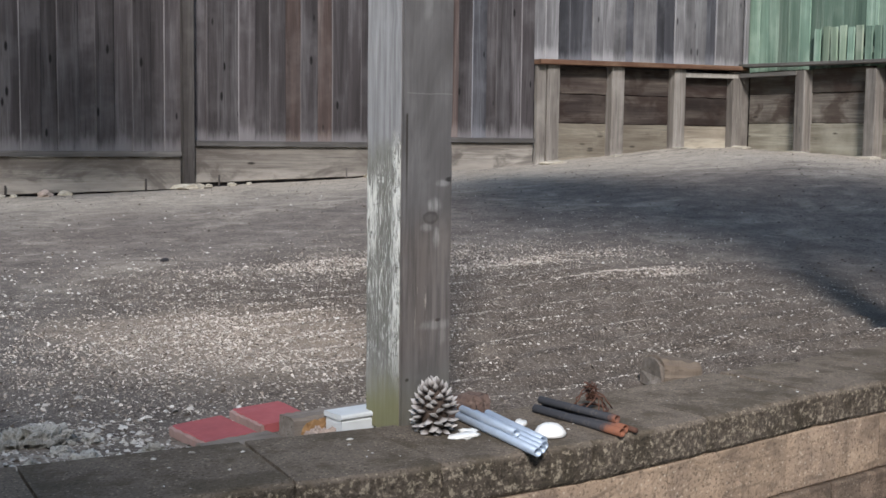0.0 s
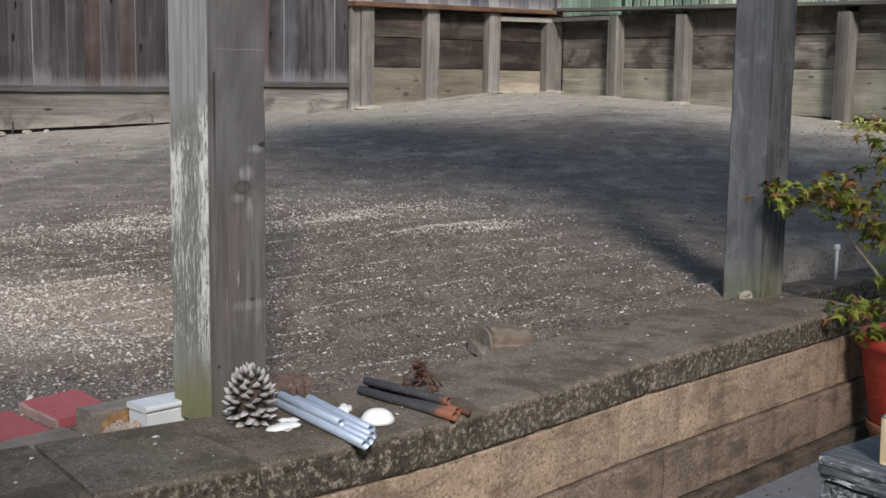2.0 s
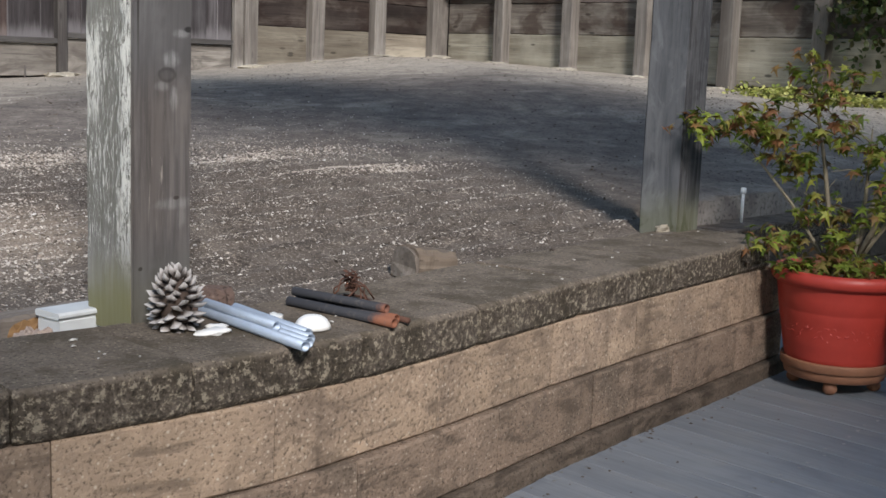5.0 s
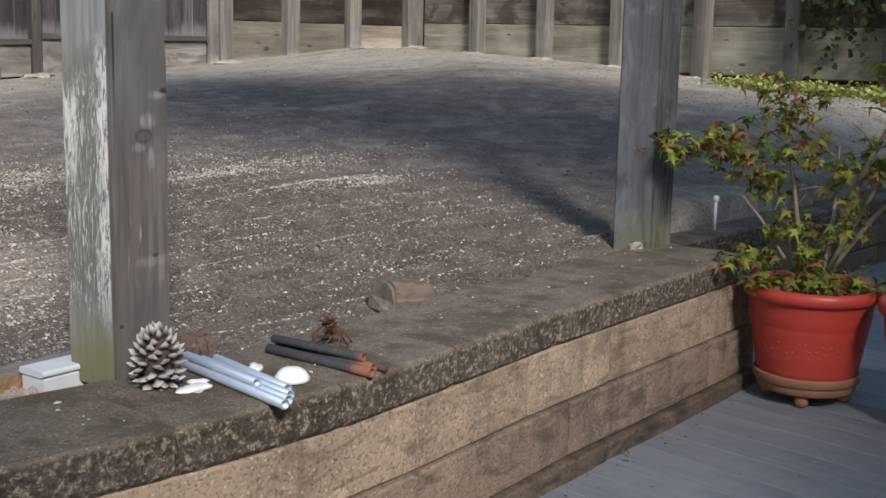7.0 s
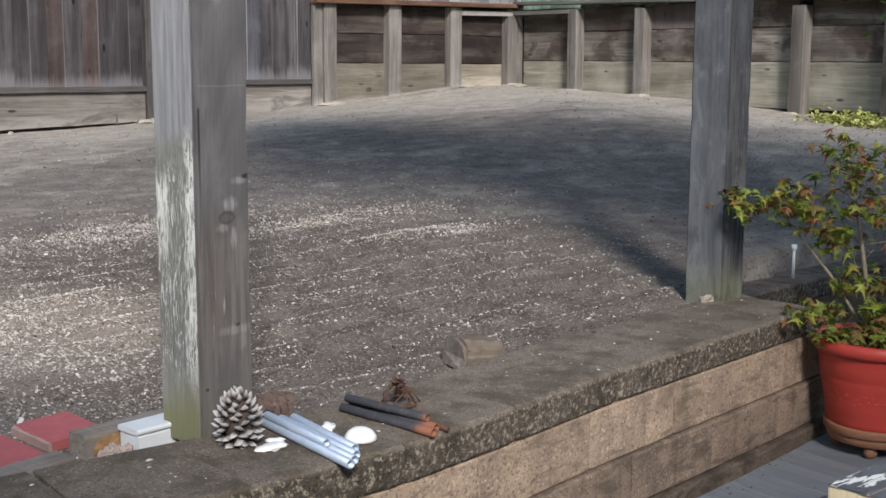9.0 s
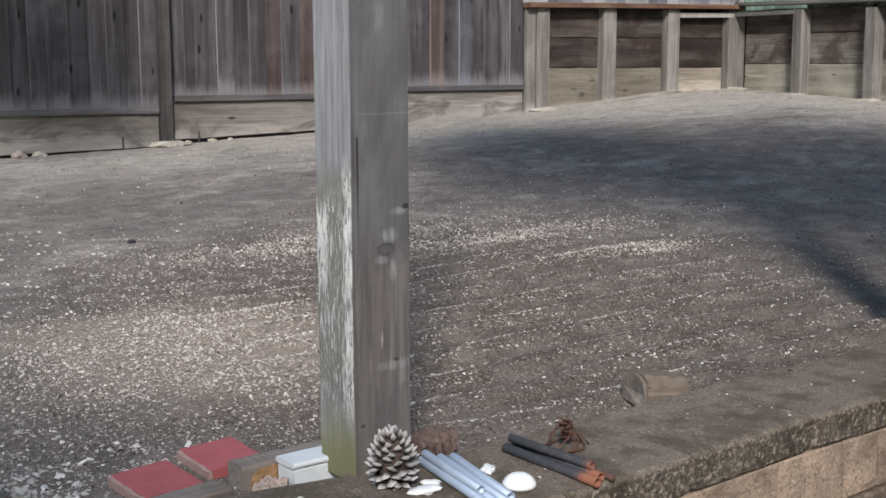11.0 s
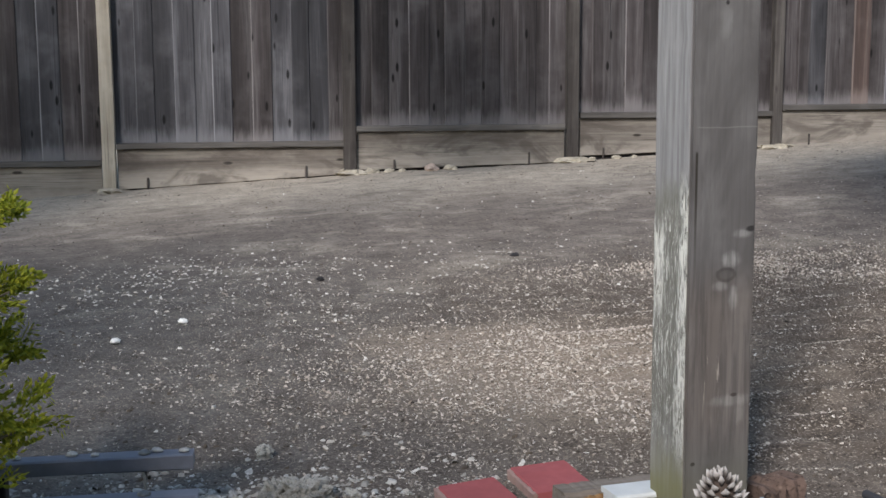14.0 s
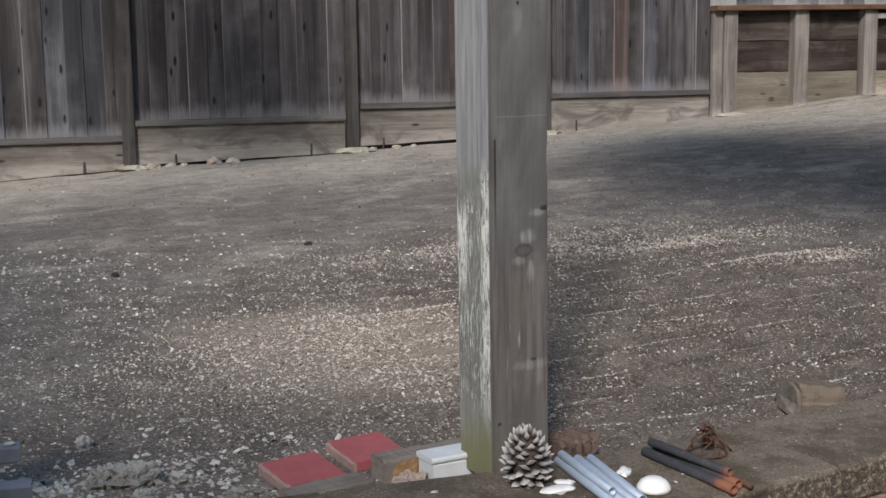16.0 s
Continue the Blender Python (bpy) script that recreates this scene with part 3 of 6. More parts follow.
def lump(rx, ry, rz, seed, rough=0.3, rings=9, n=14, freq=2.2):
    """A broken stone: a ball with noise, flat below."""
    verts, faces = [(0, 0, -rz * 0.35)], []
    for k in range(1, rings):
        th = math.pi * (1 - k / rings)
        for i in range(n):
            ph = 2 * math.pi * i / n
            d = Vector((math.sin(th) * math.cos(ph), math.sin(th) * math.sin(ph), math.cos(th)))
            f = 1 + rough * noise.noise(d * freq + Vector((seed * 7.3, seed, 0))) * 1.6 + rough * 0.5 * noise.noise(d * freq * 3 + Vector((0, seed * 3.1, 0)))
            verts.append((d.x * rx * f, d.y * ry * f, max(d.z * rz * f, -rz * 0.35)))
    verts.append((0, 0, rz))
    for i in range(n):
        faces.append((0, 1 + (i + 1) % n, 1 + i))
        faces.append((len(verts) - 1, 1 + (rings - 2) * n + i, 1 + (rings - 2) * n + (i + 1) % n))
    for k in range(rings - 2):
        for i in range(n):
            j = (i + 1) % n
            faces.append((1 + k * n + i, 1 + k * n + j, 1 + (k + 1) * n + j, 1 + (k + 1) * n + i))
    return verts, faces


def steps(x, xs, ys):
    return float(np.interp(x, xs, ys))


# ---- the plan ----
DECK = -0.45
FENCE_Y, SIDE_X = 7.32, 7.57
WALL_X = (-6.0, -1.6, -0.3, -0.06, 0.18, 0.4, 0.65, 0.92, 1.19, 1.8, 2.3)
WALL_Y = (-0.30, -0.30, -0.315, -0.325, -0.328, -0.293, -0.248, -0.192, -0.138, -0.052, 0.03)
FAR_WALL = ((2.5, 0.60), (8.2, 1.18))


def wall_front(x):
    return steps(x, WALL_X, WALL_Y)


def yard(x, y):
    """Height of the yard's soil, which climbs gently towards the far corner."""
    g = np.interp(x, (-6, -3.1, -1.9, -0.1, 1.68, 3.4, 5.19, 6.0, 6.73, 7.57), (-0.14, -0.06, 0.014, 0.126, 0.2, 0.285, 0.4, 0.463, 0.535, 0.545))
    far = np.interp(x, (1.5, 3, 5, 7), (6.0, 5.0, 4.4, 4.7))
    near = np.interp(x, (2, 8), (0.3, 1.1))
    s = np.clip((y - near) / (far - near), 0, 1)
    s = s * s * (3 - 2 * s)
    base = np.interp(x, (0.6, 2.0), (-0.05, -0.005))
    main = base + (g - base) * s
    # towards the side wall the soil lies as a low terrace behind its bank
    side = np.interp(y, (1.1, 1.5, 2.0, 3.3, 4.6, 5.6, 7.3), (-0.06, 0.14, 0.30, 0.345, 0.45, 0.50, 0.555))
    w = np.clip((x - 4.6) / 2.0, 0, 1)
    w = w * w * (3 - 2 * w)
    return main + (np.minimum(side, g + 0.02) - main) * w


# ---- ground ----
def build_ground():
    xs = np.concatenate([[-300, -80, -30, -12, -7, -5, -4], np.arange(-3.5, 8.01, 0.06), [8.6, 10, 14, 30, 90, 300]])
    ys = np.concatenate([[-300, -80, -30, -12, -6, -3, -1.5, -0.8], np.arange(-0.5, 7.71, 0.06), [8.4, 10, 14, 30, 90, 300]])
    X, Y = np.meshgrid(xs, ys)
    Z = yard(X, Y)
    edge = np.interp(X, WALL_X, WALL_Y) + 0.2
    edge = np.where(X > 2.33, np.interp(X, (2.33, 2.5, 8.2), (0.5, 0.75, 1.33)), edge)
    low = Y < edge
    high = (X > 7.78) | ((Y > 7.5) & (X > 5.15))
    rough = np.array([[noise.noise((float(a) * 1.7, float(b) * 1.7, 0)) * 0.012 + noise.noise((float(a) * 9, float(b) * 9, 3)) * 0.006 for a in xs] for b in ys])
    furrow = 0.016 * np.sin(2 * np.pi * (Y - 0.12 * X) / 0.21) * np.clip((X - 0.1) / 0.4, 0, 1) * np.clip((2.6 - X) / 0.5, 0, 1) * np.clip((2.4 - Y) / 0.6, 0, 1) * np.clip(Y / 0.6, 0, 1)
    Z = Z + rough + furrow
    Z = np.where(high, 1.26, Z)
    Z = np.where(low, -0.60, Z)
    nx = len(xs)
    verts = np.stack([X.ravel(), Y.ravel(), Z.ravel()], 1)
    faces = [(j * nx + i, j * nx + i + 1, (j + 1) * nx + i + 1, (j + 1) * nx + i) for j in range(len(ys) - 1) for i in range(nx - 1)]
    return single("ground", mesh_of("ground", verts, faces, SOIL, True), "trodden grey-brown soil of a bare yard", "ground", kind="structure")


build_ground()


# ---- chips and pebbles strewn on the soil ----
def strew(name, label, count, density, size, material, seed, area=(-3.2, 7.3, 0.0, 7.2), lift=0.002):
    """Small flat flakes on the soil, more of them where density(x, y) is higher; all one mesh."""
    r = np.random.default_rng(seed)
    px, py = [], []
    while sum(map(len, px)) < count:
        x = r.uniform(area[0], area[1], 40000)
        y = r.uniform(area[2], area[3], 40000)
        clear = np.where(x < 2.3, np.interp(x, WALL_X, WALL_Y) + 0.36, np.interp(x, (2.3, 8.2), (0.95, 1.4)))
        keep = (r.random(40000) < density(x, y)) & (y > clear)
        px.append(x[keep])
        py.append(y[keep])
    x, y = np.concatenate(px)[:count], np.concatenate(py)[:count]
    n = count
    z = yard(x, y)
    z += 0.016 * np.sin(2 * np.pi * (y - 0.12 * x) / 0.21) * np.clip((x - 0.1) / 0.4, 0, 1) * np.clip((2.6 - x) / 0.5, 0, 1) * np.clip((2.4 - y) / 0.6, 0, 1) * np.clip(y / 0.6, 0, 1)
    z += np.array([noise.noise((float(a) * 1.7, float(b) * 1.7, 0)) * 0.012 + noise.noise((float(a) * 9, float(b) * 9, 3)) * 0.006 for a, b in zip(x, y)])
    s = size[0] * (size[1] / size[0]) ** (r.random(n) ** 1.8)
    wide = s * r.uniform(0.28, 0.9, n)
    thick = np.minimum(s * r.uniform(0.12, 0.4, n), 0.02)
    ang = r.uniform(0, 2 * np.pi, n)
    tilt = r.normal(0, 0.35, n)
    base = np.array([(-1, -0.7, 0), (0.2, -1, 0), (1, -0.3, 0), (0.8, 0.8, 0), (-0.3, 1, 0), (-1, 0.4, 0), (-0.6, -0.4, 1), (0.5, -0.5, 1), (0.5, 0.5, 1), (-0.5, 0.5, 1)])
    P = base[None] + np.concatenate([r.normal(0, 0.16, (n, 10, 2)), r.normal(0, 0.12, (n, 10, 1)) * (base[None, :, 2:] > 0)], 2)
    P = P * np.stack([s / 2, wide / 2, thick], 1)[:, None]
    zz = P[..., 2] + np.sin(tilt)[:, None] * P[..., 0]
    c, sn = np.cos(ang)[:, None], np.sin(ang)[:, None]
    V = np.stack([P[..., 0] * c - P[..., 1] * sn + x[:, None], P[..., 0] * sn + P[..., 1] * c + y[:, None], zz + z[:, None] - lift], -1).reshape(-1, 3)
    F = np.array([(0, 1, 7, 6), (1, 2, 8, 7), (2, 3, 8, 8), (3, 4, 9, 8), (4, 5, 9, 9), (5, 0, 6, 9), (6, 7, 8, 9)])
    faces = []
    for k in range(n):
        o = k * 10
        faces += [tuple(o + i for i in dict.fromkeys(f)) for f in F.tolist()]
    return single(name, mesh_of(name, V, faces, material), label, "chips" if "chip" in name else "stones", kind="stuff")


def chip_material(name, *colours):
    g = Nodes(name, 0.9, spec=0.15)
    c = g.ramp(g.island(), *[(i / (len(colours) - 1), col) for i, col in enumerate(colours)])
    c = g.mix(g.step(g.noise(g.co, 90, 3), 0.4, 0.65, 0.35, 0.0), c, (0.12, 0.095, 0.07))
    return g.done(c)


def bump2(x, y, cx, cy, rx, ry):
    return np.exp(-(((x - cx) / rx) ** 2 + ((y - cy) / ry) ** 2))


def streak(x, y, scale=3.0):
    """Uneven cover: a cheap wavy pattern between 0 and 1."""
    return 0.5 + 0.25 * np.sin(2.1 * x * scale + 1.3 * np.sin(1.7 * y * scale)) + 0.25 * np.sin(1.9 * y * scale + 1.1 * np.sin(2.3 * x * scale + 1))


def chips_density(x, y):
    d = 0.20 + 0.9 * bump2(x, y, 0.1, 1.35, 0.8, 0.85) + 0.9 * bump2(x, y, 1.2, 2.75, 0.95, 0.45)
    d += 0.9 * bump2(x, y, -0.1, 0.65, 0.6, 0.4) + 1.7 * bump2(x, y, 1.2, 1.2, 1.1, 1.2) + 0.3 * bump2(x, y, -0.8, 1.2, 0.9, 1.0)
    # chips thinned out over the shaded zone, which keeps it dark
    bare = np.clip((x - 2.3 - 0.28 * (y - 0.8)) / 0.7, 0, 1) * np.clip((7.0 - x) / 1.0, 0, 1)
    d = d * (1 - 0.965 * bare)
    d *= np.where(y > 3.2, np.exp(-(y - 3.2) / 0.5) * 0.9 + 0.03, 1.0)
    row = 0.5 + 0.5 * np.sin(2 * np.pi * (y - 0.12 * x) / 0.21)
    rows = np.clip((x - 0.1) / 0.4, 0, 1) * np.clip((2.6 - x) / 0.5, 0, 1) * np.clip((2.4 - y) / 0.6, 0, 1)
    return d * (1 - 0.85 * rows * row) * (0.25 + 0.95 * streak(x, y))


# where pale chips imitate patches of sunlight on the soil
def sun_patch_density(x, y):
    d = bump2(x, y, 0.35, 1.75, 0.30, 0.10) + 0.62 * bump2(x, y, 0.02, 1.35, 0.5, 0.5) + 0.9 * bump2(x, y, 1.15, 2.78, 0.6, 0.16) + 0.9 * bump2(x, y, 2.2, 1.95, 0.35, 0.09) + 0.5 * bump2(x, y, 2.0, 2.45, 0.6, 0.12)
    return d * (0.3 + 0.8 * streak(x, y, 7.0))


def shell_density(x, y):
    return (0.9 * bump2(x, y, -1.2, 3.1, 0.8, 0.45) + 0.25 * bump2(x, y, -0.9, 2.2, 1.2, 0.9) + 0.012 + 0.4 * bump2(x, y, -1.0, 0.35, 0.5, 0.22)) * (0.3 + streak(x, y, 4.3)) * np.where(x > 2.3, 0.1, 1.0)


STRAW = chip_material("straw_chip", (0.16, 0.133, 0.113), (0.25, 0.215, 0.185), (0.39, 0.352, 0.312), (0.64, 0.60, 0.55), (0.21, 0.175, 0.147))
SUN_PATCH_CHIP = chip_material("sun_patch_chip", (0.30, 0.25, 0.21), (0.44, 0.385, 0.335), (0.66, 0.605, 0.545), (0.34, 0.285, 0.24))
SHELL = chip_material("shell_chip", (0.34, 0.315, 0.285), (0.5, 0.475, 0.44), (0.7, 0.68, 0.645), (0.28, 0.245, 0.21))
RUBBLE = chip_material("rubble_crumb", (0.25, 0.24, 0.225), (0.42, 0.41, 0.39), (0.68, 0.66, 0.63), (0.3, 0.285, 0.26))
CLOD = chip_material("soil_clod", (0.03, 0.026, 0.023), (0.06, 0.05, 0.043), (0.09, 0.074, 0.06), (0.045, 0.038, 0.035))
strew("wood_chips", "pale straw-coloured wood chips strewn over the soil", 170000, chips_density, (0.0026, 0.0118), STRAW, 3, (-3.0, 4.2, 0.0, 5.2))
strew("pale_chips", "pale cream wood chips added where sunlit patches lie on the soil", 13500, sun_patch_density, (0.004, 0.014), SUN_PATCH_CHIP, 6, (-2.0, 3.5, 0.0, 4.0), -0.002)
strew("pebbles", "small white stone and shell chips scattered on soil", 5200, shell_density, (0.005, 0.021), SHELL, 4, (-3.0, 3.5, 0.0, 6.5))
strew("rubble_bits", "grey-white crumbs of broken concrete beside the rack", 3800, lambda x, y: (bump2(x, y, -1.0, 0.27, 0.42, 0.20) + 0.5 * bump2(x, y, -0.74, 0.36, 0.14, 0.16) + 0.12 * bump2(x, y, -0.62, 0.4, 0.4, 0.3)) * (0.3 + streak(x, y, 9)), (0.0045, 0.026), RUBBLE, 9, (-2.2, 0.0, 0.0, 1.0))
strew("soil_crumbs", "dark crumbs of dry soil", 14000, lambda x, y: 0.5 * np.exp(-np.maximum(y - 1, 0) / 3) + 0.06, (0.006, 0.02), CLOD, 5)


# ---- low block wall between deck and yard ----
def block(length, depth, height, seed, rough, edge, face_tilt=0.0):
    """A split-faced concrete block: rough front, worn front edges, plain top; front on y = 0, top on z = 0."""
    nx = max(4, int(length / 0.028))
    prof = [(depth, -0.0), (depth * 0.66, 0.0), (depth * 0.33, 0.0), (edge * 2.2, -0.001), (edge, -edge * 0.15), (edge * 0.35, -edge * 0.45), (0, -edge * 1.1)]
    rows = max(3, int((height - 2 * edge) / 0.024))
    prof += [(0, -edge * 1.1 - (height - 2 * edge) * (k + 1) / rows) for k in range(rows)]
    prof += [(edge * 0.7, -height), (depth, -height)]
    verts, faces = [], []
    for i in range(nx + 1):
        x = length * i / nx
        end = (0.006 if height < 0.1 else 0.002) if i in (0, nx) else 0.0
        for k, (y, z) in enumerate(prof):
            p = Vector((x, y, z))
            q = p * 11 + Vector((seed * 3.7, seed * 1.3, 0))
            front = 1.0 if y < edge * 1.5 else 0.0
            d = (noise.noise(q) * 0.3 + noise.noise(q * 2.7) * 0.5 + noise.noise(q * 6) * 0.5) * rough * front
            d *= 0.35 if k >= len(prof) - 3 else 1.0
            top = noise.noise(q * 0.8) * 0.003 * (1 if k in (1, 2, 3) else 0)
            verts.append((x, y + end * front + d, z + top + (d * 0.4 if 3 < k < 7 else 0)))
    m = len(prof)
    for i in range(nx):
        for k in range(m - 1):
            faces.append((i * m + k, i * m + k + 1, (i + 1) * m + k + 1, (i + 1) * m + k))
    faces += [tuple(range(m - 1, -1, -1)), tuple(nx * m + k for k in range(m))]
    return verts, faces


def along_wall(line, start, length, known=()):
    """Where blocks of a length stand along a line of points, their joints at the known runs: (x, y, degrees, length) for each."""
    pts = [Vector(p) for p in line]
    runs = [0.0]
    for a, b in zip(pts, pts[1:]):
        runs.append(runs[-1] + (b - a).length)
    at = lambda s: Vector((np.interp(s, runs, [p.x for p in pts]), np.interp(s, runs, [p.y for p in pts])))
    ends = list(known) or [start]
    while ends[0] > 0:
        ends.insert(0, ends[0] - length)
    while ends[-1] < runs[-1] - 0.04:
        ends.append(ends[-1] + length)
    ends[0], ends[-1], out = 0.0, runs[-1], []
    for s, e in zip(ends, ends[1:]):
        a, b = at(s), at(e)
        d = b - a
        out.append((a.x, a.y, math.degrees(math.atan2(d.y, d.x)), d.length))
    return out


def build_wall(name, label, line, first, setbacks, cap_mat, seed, drop=0.0, reach=0.0, tones=(TAN_STONE, BROWN_STONE, GRIMY_SHADED_STONE), joints=((), (), (), ())):
    wall = thing(name, label, "wall", kind="structure")
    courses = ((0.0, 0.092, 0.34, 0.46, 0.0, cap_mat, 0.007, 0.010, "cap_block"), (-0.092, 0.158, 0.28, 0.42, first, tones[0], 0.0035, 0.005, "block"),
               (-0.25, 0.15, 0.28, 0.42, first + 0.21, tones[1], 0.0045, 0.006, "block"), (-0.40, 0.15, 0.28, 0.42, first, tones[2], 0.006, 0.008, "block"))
    k = seed
    for (top, high, deep, long, begin, mat, rough, edge, word), back_by, known in zip(courses, setbacks, joints):
        way = line if word == "cap_block" or not reach else list(line) + [(line[-1][0] + reach, line[-1][1] + reach * 0.16)]
        for x, y, turn, size in along_wall(way, begin, long, known):
            k += 1
            me = mesh_of(word, *block(size - (0.006 if word == "cap_block" else 0.003), deep, high - 0.002, k, rough, edge), mat)
            part(word, me, wall, pose(x, y, top - drop, 0, 0, turn) @ pose(0.002, back_by, 0))
    return wall


wall_line = [(x, wall_front(x)) for x in (-4.0, -1.6, -0.3, -0.06, 0.18, 0.4, 0.65, 0.9, 1.19, 1.5, 1.8, 2.3)]
# runs from the wall's far end at which the blocks of each course meet
JOINTS = ((3.627, 3.940, 4.33, 4.72), (4.109, 4.579, 5.048, 5.466, 5.885, 6.233), (4.31, 4.80, 5.24, 5.66, 6.08), (4.109, 4.579))
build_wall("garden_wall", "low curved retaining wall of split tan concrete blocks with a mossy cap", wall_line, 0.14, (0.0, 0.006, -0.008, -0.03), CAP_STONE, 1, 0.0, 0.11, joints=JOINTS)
# both far walls take dark stone, so their shade sits in the colour
build_wall("far_garden_wall", "low block retaining wall in shade beside the deck", FAR_WALL, 0.1, (0, 0.004, -0.008, -0.03), SHADED_CAP, 400, 0.1, 0.0, (GRIMY_SHADED_STONE, GRIMY_SHADED_STONE, GRIMY_SHADED_STONE))
corner = build_wall("wall_return", "short end of the low block retaining wall", [(2.3, 0.37), (2.42, 0.85)], 0.0, (0, 0.004, 0, -0.004), SHADED_CAP, 700, 0.02, 0.0, (GRIMY_SHADED_STONE, GRIMY_SHADED_STONE, GRIMY_SHADED_STONE))


# ---- deck ----
def build_deck():
    deck = thing("deck", "grey painted timber deck of long boards with nail heads", "deck", kind="structure")
    long = mesh_of("deck_board", *plank(0.1412, 5.2, 0.03, 0.0022), DECK_WOOD)
    nail = mesh_of("nail", *lathe([(0.0, 0.0), (0.005, 0.0), (0.0045, 0.0015), (0.0, 0.002)], 8), STEEL)
    for i in range(-24, 58):
        x = i * 0.143
        end = wall_front(x + 0.07) + 0.06 if x < 2.28 else 0.66 + 0.1 * (x - 2.3)
        board = part("deck_board", long, deck, pose(x, end - 5.2, DECK - 0.03))
        if 0 < x < 3.2:
            for y in (-0.115, -0.52, -0.93):
                for w in (0.03, 0.108):
                    part("nail", nail, board, pose(w + random.uniform(-0.006, 0.006), 5.2 + y + random.uniform(-0.01, 0.01), 0.0295))
    return deck


build_deck()


# ---- posts of the patio roof ----
def build_post(name, label, x, y, material, h=2.6, s=0.145):
    bm = bmesh.new()
    bmesh.ops.create_cube(bm, size=1.0)
    bmesh.ops.transform(bm, matrix=Matrix.Translation((s / 2, s / 2, h / 2 - 0.02)) @ Matrix.Diagonal((s, s, h, 1)), verts=bm.verts)
    bmesh.ops.bevel(bm, geom=[e for e in bm.edges if abs((e.verts[0].co - e.verts[1].co).z) > 1], offset=0.006, segments=2, affect="EDGES")
    up = [e for e in bm.edges if abs((e.verts[0].co - e.verts[1].co).z) > 1]
    bmesh.ops.subdivide_edges(bm, edges=up, cuts=60, use_grid_fill=True)
    for v in bm.verts:
        q = v.co * 9
        out = Vector((v.co.x - s / 2, v.co.y - s / 2, 0)).normalized()
        chip = max(0.0, noise.noise((q.x, q.y, q.z * 1.5)) - 0.25) * 0.008
        v.co -= out * chip
        v.co.x += noise.noise((0, 0, v.co.z * 0.8 + x)) * 0.002
    me = bpy.data.meshes.new(name)
    bm.to_mesh(me)
    bm.free()
    me.materials.append(material)
    return single(name, me, label, "post", pose(x, y, 0, 0, 0, 8.5))


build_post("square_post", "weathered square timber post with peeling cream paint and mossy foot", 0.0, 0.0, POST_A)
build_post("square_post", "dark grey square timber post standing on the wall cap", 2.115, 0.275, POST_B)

# ---- back fence ----
# each bay: rail height, soil at both ends, board joints
BAYS = (
    (0.23, -0.11, -0.07, (-5.3, -5.15, -5.0, -4.85, -4.7, -4.55, -4.4, -4.25, -4.1, -3.95, -3.8, -3.65, -3.57)),
    (0.264, -0.062, -0.012, (-3.466, -3.295, -3.145, -2.995, -2.844, -2.706, -2.551, -2.399, -2.248, -2.095, -1.965)),
    (0.392, 0.026, 0.118, (-1.85, -1.694, -1.562, -1.404, -1.256, -1.118, -0.981, -0.82, -0.674, -0.519, -0.385, -0.235, -0.132)),
    (0.502, 0.15, 0.186, (-0.033, 0.099, 0.226, 0.395, 0.55, 0.678, 0.835, 0.968, 1.113, 1.26, 1.402, 1.515, 1.635)),
    (0.59, 0.234, 0.286, (1.756, 1.87, 2.01, 2.143, 2.286, 2.417, 2.554, 2.698, 2.849, 2.99, 3.13, 3.262, 3.372)),
    (0.64, 0.284, 0.365, (3.455, 3.609, 3.7, 3.854, 3.96, 4.09, 4.23, 4.383, 4.53, 4.64, 4.79, 4.91, 5.03)),
)
POSTS_X = (-5.37, -3.52, -1.907, -0.083, 1.695, 3.413)
FOOT_Z = (-0.11, -0.066, 0.014, 0.127, 0.2, 0.285)
STAKES_X = (-1.63, -0.43, 0.26, 1.34, 1.95, 3.10, 3.70)
BOARD_TONES = ((FENCE_BLUE, FENCE_BLUE, FENCE_WOOD), (FENCE_BLUE, FENCE_WOOD, FENCE_BLUE), (FENCE_BLUE, FENCE_BLUE, FENCE_WOOD), (FENCE_WOOD, FENCE_WOOD, FENCE_WOOD), (FENCE_WOOD, FENCE_WOOD, FENCE_WOOD), (FENCE_BLUE, FENCE_WOOD, FENCE_WOOD))


